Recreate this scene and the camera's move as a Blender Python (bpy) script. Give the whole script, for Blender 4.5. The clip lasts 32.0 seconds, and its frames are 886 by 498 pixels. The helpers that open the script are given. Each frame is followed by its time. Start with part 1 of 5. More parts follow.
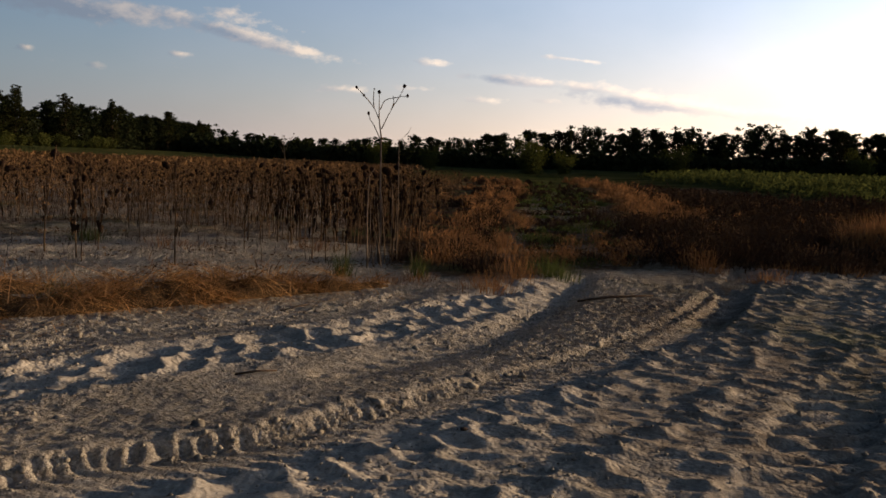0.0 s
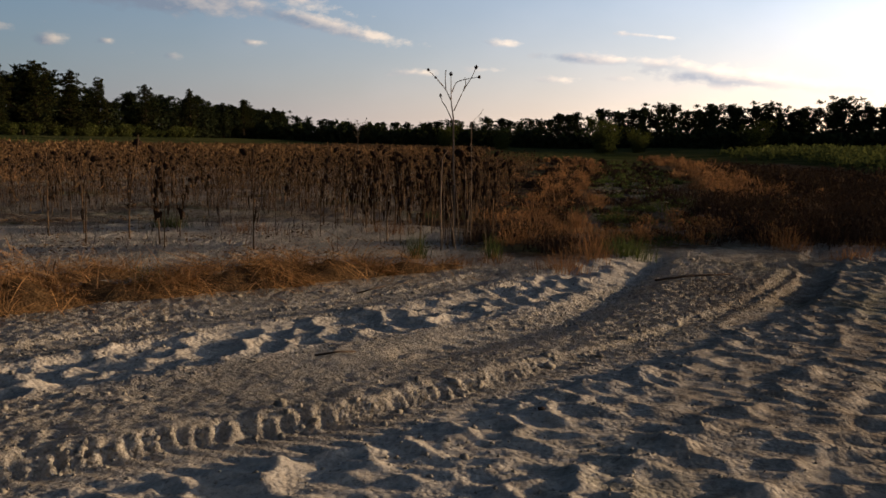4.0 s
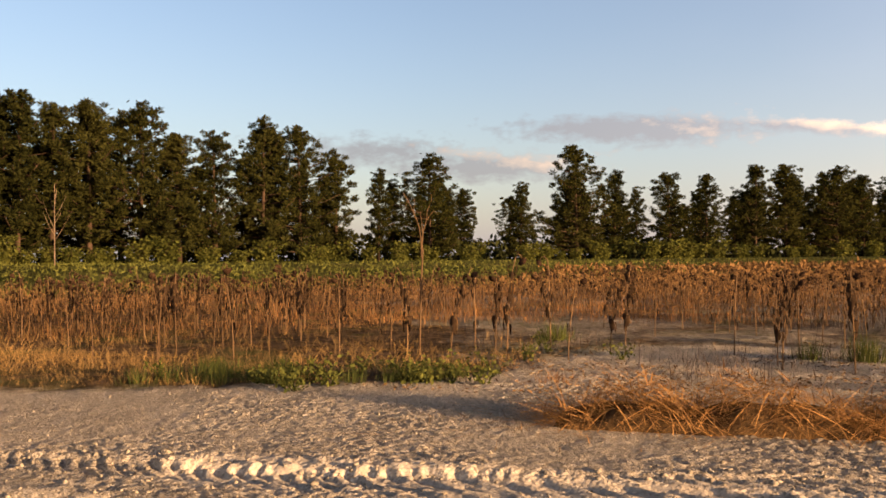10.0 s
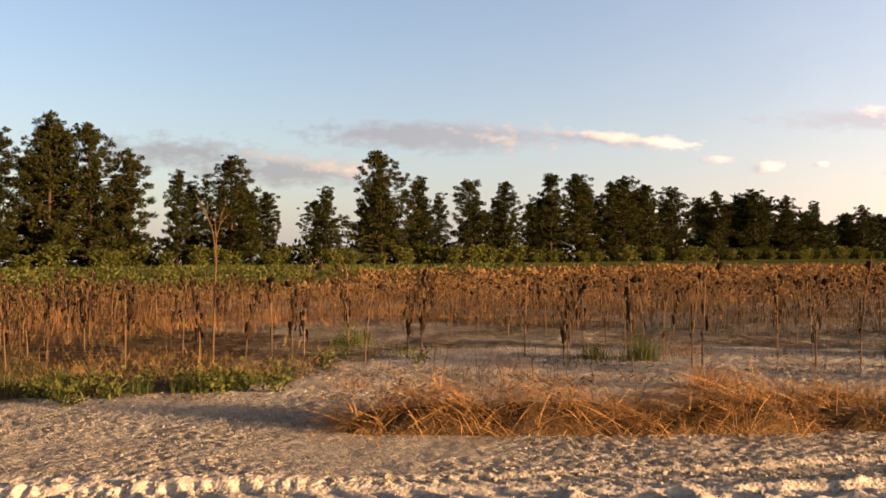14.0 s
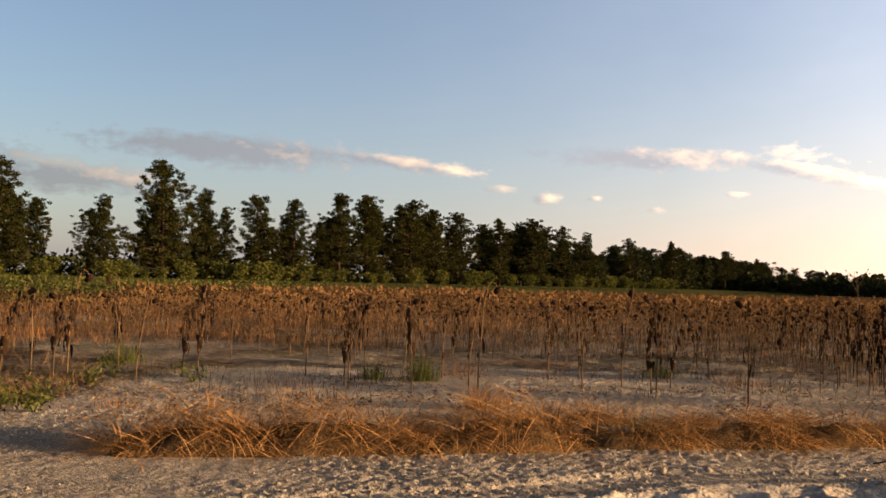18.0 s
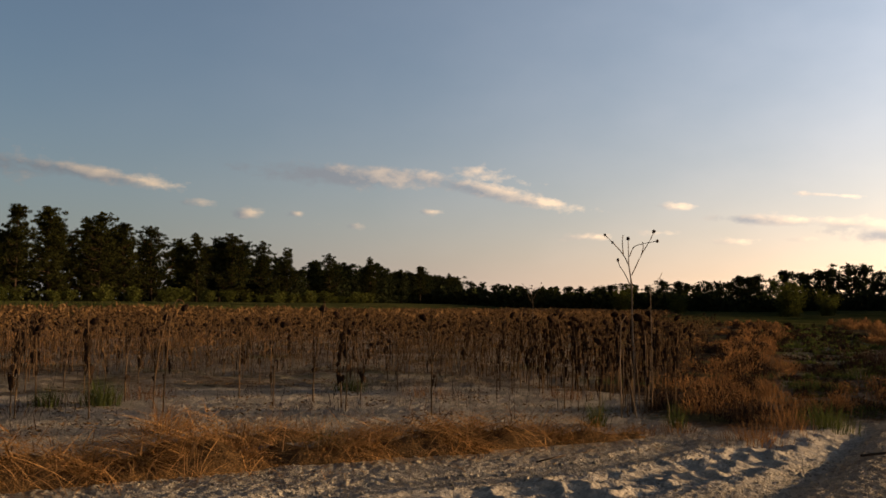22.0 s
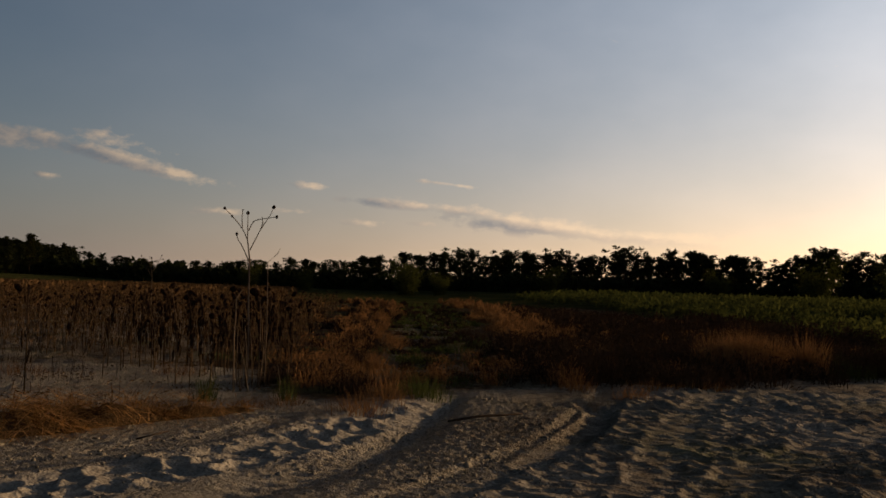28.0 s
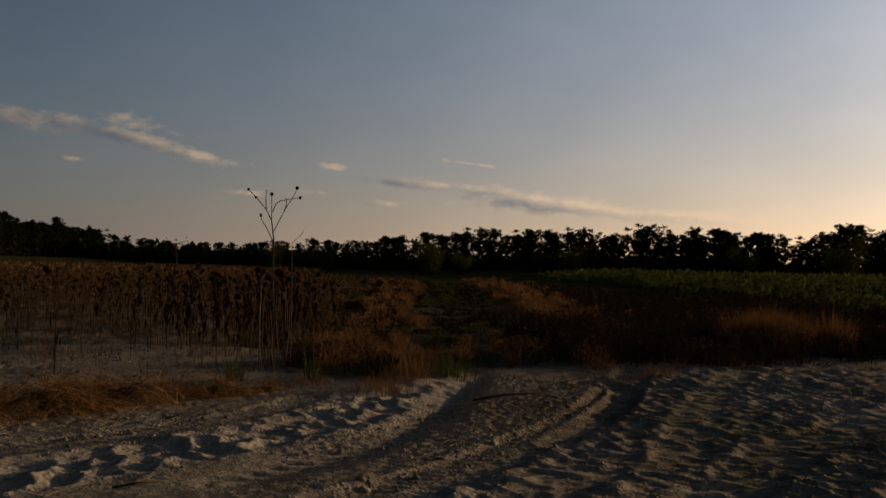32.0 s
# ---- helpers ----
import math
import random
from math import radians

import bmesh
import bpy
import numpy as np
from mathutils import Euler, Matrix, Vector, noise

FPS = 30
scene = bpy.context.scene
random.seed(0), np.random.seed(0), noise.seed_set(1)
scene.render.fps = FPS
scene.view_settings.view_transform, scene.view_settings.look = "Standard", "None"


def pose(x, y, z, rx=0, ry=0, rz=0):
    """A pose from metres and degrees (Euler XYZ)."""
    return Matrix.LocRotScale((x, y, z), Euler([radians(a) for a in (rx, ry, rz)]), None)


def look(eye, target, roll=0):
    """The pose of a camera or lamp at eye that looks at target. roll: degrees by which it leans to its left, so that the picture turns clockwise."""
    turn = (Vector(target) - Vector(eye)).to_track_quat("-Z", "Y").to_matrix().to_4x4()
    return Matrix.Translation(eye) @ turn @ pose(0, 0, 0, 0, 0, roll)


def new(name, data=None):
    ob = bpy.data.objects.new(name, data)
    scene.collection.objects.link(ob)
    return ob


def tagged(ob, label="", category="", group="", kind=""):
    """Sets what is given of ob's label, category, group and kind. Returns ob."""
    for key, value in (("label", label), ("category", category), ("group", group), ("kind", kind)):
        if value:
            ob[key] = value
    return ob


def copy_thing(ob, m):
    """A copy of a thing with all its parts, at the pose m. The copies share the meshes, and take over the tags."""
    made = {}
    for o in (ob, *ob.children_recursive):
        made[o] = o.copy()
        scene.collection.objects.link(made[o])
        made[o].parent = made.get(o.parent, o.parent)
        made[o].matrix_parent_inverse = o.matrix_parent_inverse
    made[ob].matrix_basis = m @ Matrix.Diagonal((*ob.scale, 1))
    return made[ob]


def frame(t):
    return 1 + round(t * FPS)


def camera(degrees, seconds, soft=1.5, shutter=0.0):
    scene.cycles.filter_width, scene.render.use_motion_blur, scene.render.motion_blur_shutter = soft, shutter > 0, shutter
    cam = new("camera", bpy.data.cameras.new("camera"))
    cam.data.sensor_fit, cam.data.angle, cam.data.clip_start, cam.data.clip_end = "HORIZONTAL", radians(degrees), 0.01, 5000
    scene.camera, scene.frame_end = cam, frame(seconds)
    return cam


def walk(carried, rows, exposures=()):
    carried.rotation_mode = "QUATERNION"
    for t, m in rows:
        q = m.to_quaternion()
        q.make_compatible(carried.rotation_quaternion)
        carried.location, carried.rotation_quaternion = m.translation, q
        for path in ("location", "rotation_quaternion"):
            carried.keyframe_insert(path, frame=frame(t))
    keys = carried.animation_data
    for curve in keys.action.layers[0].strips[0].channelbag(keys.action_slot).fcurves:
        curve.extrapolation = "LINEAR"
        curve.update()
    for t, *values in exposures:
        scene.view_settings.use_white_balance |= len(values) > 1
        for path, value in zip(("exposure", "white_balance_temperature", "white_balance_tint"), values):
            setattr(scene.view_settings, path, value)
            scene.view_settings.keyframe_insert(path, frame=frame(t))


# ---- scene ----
cam = camera(51.13, 32.0, soft=1.6)
EYE = 1.55
# seconds, x, y, rise, yaw, pitch, lean
ROWS = [
    (0, -0.021, 0.016, 0.010, 0.00, -5.40, 2.28),
    (0.5, -0.020, 0.012, 0.003, 1.31, -5.98, 1.94),
    (1, -0.026, 0.017, -0.011, 2.56, -6.40, 1.76),
    (1.5, -0.038, 0.017, -0.026, 2.99, -8.28, 2.22),
    (2, -0.032, 0.022, -0.014, 3.40, -9.05, 1.57),
    (2.5, -0.032, 0.010, -0.026, 3.59, -8.66, 1.35),
    (4.5, -0.032, 0.003, 0.006, 5.77, -6.21, 0.37),
    (5, -0.050, 0.008, 0.006, 7.68, -5.89, -0.04),
    (5.5, -0.061, 0.002, 0.007, 8.20, -5.36, 0.39),
    (6, -0.069, 0.001, 0.012, 8.73, -5.53, 0.84),
    (6.5, -0.078, -0.002, 0.015, 9.79, -5.47, 0.63),
    (7, -0.102, -0.012, 0.031, 10.71, -4.71, 0.57),
    (7.5, -0.177, -0.034, 0.025, 15.54, -3.90, 0.51),
    (8, -0.179, -0.076, -0.016, 26.30, -2.78, 0.18),
    (8.5, -0.224, -0.129, -0.017, 35.61, -2.11, -0.16),
    (9, -0.261, -0.160, 0.008, 45.11, -1.01, -0.11),
    (9.5, -0.284, -0.215, -0.007, 52.48, 0.66, -0.37),
    (10, -0.266, -0.248, 0.006, 58.63, 0.61, -0.51),
    (10.5, -0.271, -0.277, 0.011, 63.05, 1.17, 0.02),
    (11, -0.263, -0.274, -0.001, 66.96, 1.04, 0.26),
    (11.5, -0.278, -0.255, 0.017, 68.43, 0.65, 0.25),
    (12, -0.261, -0.246, 0.007, 68.23, 0.25, -0.02),
    (12.5, -0.258, -0.211, 0.010, 64.66, -0.25, -0.40),
    (13, -0.243, -0.169, 0.021, 57.99, 0.29, -0.38),
    (13.5, -0.244, -0.125, 0.008, 51.13, 1.09, -1.02),
    (14, -0.236, -0.110, 0.008, 46.65, 0.79, -0.53),
    (14.5, -0.233, -0.085, 0.009, 43.64, 0.93, -0.33),
    (16.5, -0.226, -0.082, -0.001, 39.86, 0.78, 0.18),
    (17, -0.222, -0.070, 0.003, 38.50, 1.19, 0.99),
    (17.5, -0.228, -0.048, -0.004, 36.16, 1.39, 1.30),
    (18, -0.222, -0.045, 0.002, 33.64, 2.11, 1.35),
    (18.5, -0.214, -0.037, -0.000, 32.08, 1.87, 1.36),
    (19, -0.208, -0.027, 0.007, 30.13, 2.18, 1.21),
    (19.5, -0.185, -0.023, 0.012, 28.54, 2.71, 0.93),
    (20, -0.171, -0.022, 0.004, 26.51, 3.04, 0.71),
    (20.5, -0.152, -0.019, 0.011, 23.89, 3.69, 0.97),
    (21, -0.140, 0.001, 0.010, 21.68, 3.47, 0.95),
    (21.5, -0.117, -0.002, 0.004, 18.41, 3.59, 0.85),
    (22, -0.091, 0.011, 0.013, 15.30, 3.36, 0.57),
    (22.5, -0.077, -0.004, -0.003, 12.67, 3.11, 0.85),
    (23, -0.062, -0.011, -0.010, 10.74, 2.99, 0.70),
    (23.5, -0.035, -0.007, -0.014, 8.03, 2.75, 0.71),
    (24, -0.005, 0.010, -0.007, 5.42, 2.96, 0.43),
    (24.5, 0.023, 0.017, -0.012, 3.63, 3.10, 0.59),
    (25, 0.024, 0.020, -0.009, 2.25, 2.96, 1.05),
    (25.5, 0.037, 0.026, -0.009, 0.67, 2.56, 1.44),
    (27.5, 0.070, 0.015, -0.012, -3.74, 2.74, 1.41),
    (28, 0.071, 0.025, -0.006, -7.33, 2.39, 1.94),
    (28.5, 0.076, 0.028, -0.017, -8.04, 2.10, 2.05),
    (29, 0.063, 0.036, -0.013, -8.01, 1.79, 1.99),
    (29.5, 0.071, 0.034, -0.018, -7.73, 1.99, 1.93),
    (30, 0.073, 0.035, -0.017, -8.13, 1.83, 1.76),
    (30.5, 0.072, 0.039, -0.016, -7.97, 1.63, 1.61),
    (31, 0.063, 0.044, -0.015, -7.77, 1.38, 1.47),
    (31.5, 0.057, 0.039, -0.017, -6.73, 1.36, 1.34),
    (32, 0.049, 0.036, -0.013, -6.01, 1.10, 1.51),
]
# seconds, stops, kelvin and tint of the clip's own automatic exposure and white balance
EXPOSURES = [(0, 1.8, 5500, 3), (2, 1.8, 5400, 2), (6, 1.9, 5550, 3), (7, 1.9, 5650, 3), (8, 2.25, 6150, 9), (9, 2.95, 7000, 14), (11, 3.3, 7450, 15), (13, 3.3, 7450, 15), (17, 3.15, 7150, 12),
             (19, 2.6, 6800, 8), (21, 2.12, 6600, 5), (23, 1.8, 6600, 4), (25, 1.48, 6550, 3), (28, 0.92, 6400, 3), (30, 0.68, 6300, 3), (32, 0.53, 6200, 3)]
walk(cam, [(t, pose(x, y, EYE + z, 90 + pitch, 0, yaw) @ pose(0, 0, 0, 0, 0, lean)) for t, x, y, z, yaw, pitch, lean in ROWS], EXPOSURES)

# ---- light ----
SUN_AZ, SUN_EL = 66.0, 6.5  # degrees clockwise from +y, and above the horizon


def build_sky():
    world = bpy.data.worlds.new("sky")
    scene.world = world
    world.use_nodes = True
    nt = world.node_tree
    nt.nodes.clear()
    N, L = nt.nodes.new, nt.links.new

    def M(op, a, b=None, c=None):
        n = N("ShaderNodeMath")
        n.operation = op
        for i, v in enumerate((a, b, c)):
            if v is None:
                continue
            if isinstance(v, (int, float)):
                n.inputs[i].default_value = v
            else:
                L(v, n.inputs[i])
        return n.outputs[0]

    sky = N("ShaderNodeTexSky")
    sky.sky_type = "NISHITA"
    sky.sun_disc = False
    sky.sun_elevation = radians(SUN_EL)
    sky.sun_rotation = radians(SUN_AZ)
    sky.dust_density = 1.6
    sky.ozone_density = 2.2
    tex = N("ShaderNodeTexCoord")
    sep = N("ShaderNodeSeparateXYZ")
    L(tex.outputs["Generated"], sep.inputs[0])
    az = M("MULTIPLY", M("ARCTAN2", M("MULTIPLY", sep.outputs[0], -1.0), sep.outputs[1]), 57.2958)
    el = M("MULTIPLY", M("ARCSINE", sep.outputs[2]), 57.2958)
    warm = N("ShaderNodeMapRange")
    warm.inputs["From Min"].default_value, warm.inputs["From Max"].default_value = 60.0, -35.0
    L(az, warm.inputs["Value"])
    blush = M("POWER", warm.outputs[0], 2.4)
    comb = N("ShaderNodeCombineXYZ")
    L(M("MULTIPLY", az, 0.55), comb.inputs[0])
    L(el, comb.inputs[1])
    puff = N("ShaderNodeTexNoise")
    puff.inputs["Scale"].default_value = 1.3
    puff.inputs["Detail"].default_value = 6.0
    puff.inputs["Roughness"].default_value = 0.62
    L(comb.outputs[0], puff.inputs["Vector"])
    veil = N("ShaderNodeTexNoise")
    veil.inputs["Scale"].default_value = 0.25
    veil.inputs["Detail"].default_value = 4.0
    L(comb.outputs[0], veil.inputs["Vector"])
    # streaks of cloud: azimuth (left positive), elevation, half length, half depth, slope, density
    clouds = [(20.5, 7.75, 6.0, 0.6, 0.04, 1.1), (12.0, 6.85, 4.2, 0.42, 0.2, 1.15), (13.0, 8.0, 1.9, 0.45, 0.12, 0.72), (8.8, 6.2, 1.2, 0.26, 0.1, 1.0),
              (46.5, 7.7, 7.0, 0.8, 0.03, 1.2), (36.5, 7.35, 4.6, 0.42, 0.1, 1.1), (33.2, 7.05, 1.2, 0.26, 0.05, 0.95), (56.0, 5.6, 6.5, 0.9, 0.0, 1.05), (63.0, 6.6, 6.0, 1.0, 0.0, 0.9),
              (27.3, 5.3, 0.9, 0.32, 0.05, 1.0), (24.4, 5.4, 0.5, 0.2, 0.0, 0.85), (20.7, 4.75, 0.7, 0.22, 0.0, 0.8), (16.2, 5.65, 0.8, 0.22, 0.0, 0.85),
              (1.4, 5.95, 1.1, 0.25, 0.06, 0.9), (-7.4, 6.4, 1.7, 0.13, 0.09, 0.8), (-4.2, 5.05, 2.6, 0.3, 0.06, 1.05), (-12.8, 3.95, 4.6, 0.5, 0.06, 1.15), (6.2, 4.1, 1.6, 0.22, 0.0, 0.7),
              (-9.0, 4.7, 2.4, 0.34, 0.08, 0.85), (-2.2, 3.8, 1.2, 0.26, 0.0, 0.8), (-6.0, 3.9, 1.0, 0.2, 0.0, 0.6), (-20.5, 3.35, 6.0, 0.4, 0.02, 0.95), (2.6, 4.4, 1.2, 0.2, 0.0, 0.6), (30.4, 5.9, 1.2, 0.3, 0.0, 0.6)]
    cover, shade = 0.0, 0.0
    for a, e, ha, he, slope, dens in clouds:
        da = M("SUBTRACT", az, a)
        u = M("DIVIDE", da, ha)
        v = M("DIVIDE", M("SUBTRACT", M("SUBTRACT", el, e), M("MULTIPLY", da, slope)), he)
        r = M("ADD", M("MULTIPLY", u, u), M("MULTIPLY", v, v))
        m = M("MULTIPLY", M("EXPONENT", M("MULTIPLY", r, -0.7)), dens)
        cover = M("MAXIMUM", cover, m)
        # the sunward end is lit, the far end and the underside stay grey
        lit = M("MULTIPLY", M("ADD", M("MULTIPLY", u, -0.75), M("MULTIPLY", v, 0.28)), m)
        # small puffs are lit right through
        if ha < 2.0:
            lit = M("ADD", lit, M("MULTIPLY", m, 0.36))
        shade = M("ADD", shade, lit)
    body = N("ShaderNodeMapRange")
    body.inputs["From Min"].default_value, body.inputs["From Max"].default_value = 0.24, 0.66
    L(M("ADD", M("MULTIPLY", cover, 0.72), M("MULTIPLY", M("SUBTRACT", puff.outputs[0], 0.5), 1.25)), body.inputs["Value"])
    ramp = N("ShaderNodeMapRange")
    ramp.inputs["From Min"].default_value, ramp.inputs["From Max"].default_value = 0.22, 1.0
    L(M("ADD", M("MULTIPLY_ADD", warm.outputs[0], 1.0, shade), M("MULTIPLY", M("SUBTRACT", puff.outputs[0], 0.58), 1.0)), ramp.inputs["Value"])
    tone = N("ShaderNodeMix")
    tone.data_type = "RGBA"
    tone.inputs["A"].default_value = (1.35, 1.32, 1.5, 1)
    tone.inputs["B"].default_value = (5.8, 4.0, 2.7, 1)
    L(ramp.outputs[0], tone.inputs["Factor"])
    # haze thickens towards the horizon and warms towards the sun
    air = N("ShaderNodeMix")
    air.data_type = "RGBA"
    air.inputs["A"].default_value = (2.3, 2.5, 2.85, 1)
    sunset = N("ShaderNodeMix")
    sunset.data_type = "RGBA"
    sunset.inputs["A"].default_value, sunset.inputs["B"].default_value = (10.4, 11.2, 11.6, 1), (23.5, 14.5, 6.4, 1)
    L(M("EXPONENT", M("MULTIPLY", M("MAXIMUM", el, 0.0), -0.14)), sunset.inputs["Factor"])
    L(sunset.outputs["Result"], air.inputs["B"])
    L(blush, air.inputs["Factor"])
    haze = N("ShaderNodeMix")
    haze.data_type = "RGBA"
    depth = M("MULTIPLY", M("EXPONENT", M("MULTIPLY", M("MAXIMUM", el, 0.0), -0.16)), 0.46)
    L(M("ADD", depth, M("MULTIPLY", M("MULTIPLY_ADD", veil.outputs[0], 0.35, 0.33), M("MULTIPLY_ADD", warm.outputs[0], 0.62, 0.04))), haze.inputs["Factor"])
    L(sky.outputs[0], haze.inputs["A"])
    L(air.outputs["Result"], haze.inputs["B"])
    tint = N("ShaderNodeMix")
    tint.data_type, tint.blend_type = "RGBA", "MULTIPLY"
    tint.inputs["Factor"].default_value = 1.0
    tint.inputs["B"].default_value = (1.03, 0.972, 1.06, 1)
    L(haze.outputs["Result"], tint.inputs["A"])
    mix = N("ShaderNodeMix")
    mix.data_type = "RGBA"
    L(M("MULTIPLY", body.outputs[0], 0.68), mix.inputs["Factor"])
    L(tint.outputs["Result"], mix.inputs["A"])
    glow = N("ShaderNodeVectorMath")
    glow.operation = "SCALE"
    L(tone.outputs["Result"], glow.inputs[0])
    L(M("MULTIPLY_ADD", warm.outputs[0], 1.3, 0.8), glow.inputs["Scale"])
    L(glow.outputs[0], mix.inputs["B"])
    bg = N("ShaderNodeBackground")
    bg.inputs["Strength"].default_value = 0.039
    # the sky darkens towards the zenith and brightens towards the sunset
    high = N("ShaderNodeMapRange")
    high.interpolation_type = "SMOOTHSTEP"
    high.inputs["From Min"].default_value, high.inputs["From Max"].default_value = 17.0, 46.0
    high.inputs["To Min"].default_value, high.inputs["To Max"].default_value = 1.0, 0.12
    L(el, high.inputs["Value"])
    dusk = N("ShaderNodeVectorMath")
    dusk.operation = "SCALE"
    L(mix.outputs["Result"], dusk.inputs[0])
    L(M("MULTIPLY", high.outputs[0], M("MULTIPLY_ADD", M("POWER", warm.outputs[0], 1.6), 0.6, 0.85)), dusk.inputs["Scale"])
    deep = N("ShaderNodeMix")
    deep.data_type, deep.blend_type = "RGBA", "MULTIPLY"
    deep.inputs["B"].default_value = (0.6, 0.86, 1.22, 1)
    L(M("SUBTRACT", 1.0, high.outputs[0]), deep.inputs["Factor"])
    L(dusk.outputs[0], deep.inputs["A"])
    L(deep.outputs["Result"], bg.inputs["Color"])
    out = N("ShaderNodeOutputWorld")
    L(bg.outputs[0], out.inputs["Surface"])


build_sky()
sun = new("sun", bpy.data.lights.new("sun", "SUN"))
sun.data.energy, sun.data.angle, sun.data.color = 4.2, radians(0.6), (1.0, 0.645, 0.36)
sun.matrix_world = look((0, 0, 0), (-math.sin(radians(SUN_AZ)) * math.cos(radians(SUN_EL)), -math.cos(radians(SUN_AZ)) * math.cos(radians(SUN_EL)), -math.sin(radians(SUN_EL))))


# ---- materials ----
def material(name, a, b, scale=6.0, rough=0.9, island=0.0, translucent=0.0, bump=0.0, bump_scale=60.0, spec=0.0, obj=0.0):
    """Two-tone procedural surface; island varies each loose piece, obj each object."""
    m = bpy.data.materials.new(name)
    m.use_nodes = True
    nt = m.node_tree
    nt.nodes.clear()
    N, L = nt.nodes.new, nt.links.new
    geo = N("ShaderNodeNewGeometry")
    n1 = N("ShaderNodeTexNoise")
    n1.inputs["Scale"].default_value, n1.inputs["Detail"].default_value = scale, 5.0
    L(geo.outputs["Position"], n1.inputs["Vector"])
    n2 = N("ShaderNodeTexNoise")
    n2.inputs["Scale"].default_value, n2.inputs["Detail"].default_value = scale * 0.07, 2.0
    L(geo.outputs["Position"], n2.inputs["Vector"])
    add = N("ShaderNodeMath")
    add.operation = "MULTIPLY_ADD"
    L(n1.outputs[0], add.inputs[0])
    add.inputs[1].default_value = 0.9
    L(n2.outputs[0], add.inputs[2])
    fac = N("ShaderNodeMapRange")
    fac.inputs["From Min"].default_value, fac.inputs["From Max"].default_value = 0.65, 1.25
    L(add.outputs[0], fac.inputs["Value"])
    last = fac.outputs[0]
    for amount, source in ((island, geo.outputs["Random Per Island"]), (obj, None)):
        if amount:
            if source is None:
                source = N("ShaderNodeObjectInfo").outputs["Random"]
            mx = N("ShaderNodeMix")
            mx.inputs["Factor"].default_value = amount
            L(last, mx.inputs["A"])
            L(source, mx.inputs["B"])
            last = mx.outputs["Result"]
    col = N("ShaderNodeMix")
    col.data_type = "RGBA"
    col.inputs["A"].default_value, col.inputs["B"].default_value = (*a, 1), (*b, 1)
    L(last, col.inputs["Factor"])
    bsdf = N("ShaderNodeBsdfPrincipled")
    bsdf.inputs["Roughness"].default_value = rough
    bsdf.inputs["Specular IOR Level"].default_value = spec
    L(col.outputs["Result"], bsdf.inputs["Base Color"])
    if bump:
        nb = N("ShaderNodeTexNoise")
        nb.inputs["Scale"].default_value, nb.inputs["Detail"].default_value = bump_scale, 4.0
        L(geo.outputs["Position"], nb.inputs["Vector"])
        bp = N("ShaderNodeBump")
        bp.inputs["Strength"].default_value, bp.inputs["Distance"].default_value = bump, 0.02
        L(nb.outputs[0], bp.inputs["Height"])
        L(bp.outputs[0], bsdf.inputs["Normal"])
    out = N("ShaderNodeOutputMaterial")
    if translucent:
        tr = N("ShaderNodeBsdfTranslucent")
        L(col.outputs["Result"], tr.inputs["Color"])
        ms = N("ShaderNodeMixShader")
        ms.inputs[0].default_value = translucent
        L(bsdf.outputs[0], ms.inputs[1])
        L(tr.outputs[0], ms.inputs[2])
        L(ms.outputs[0], out.inputs[0])
    else:
        L(bsdf.outputs[0], out.inputs[0])
    return m


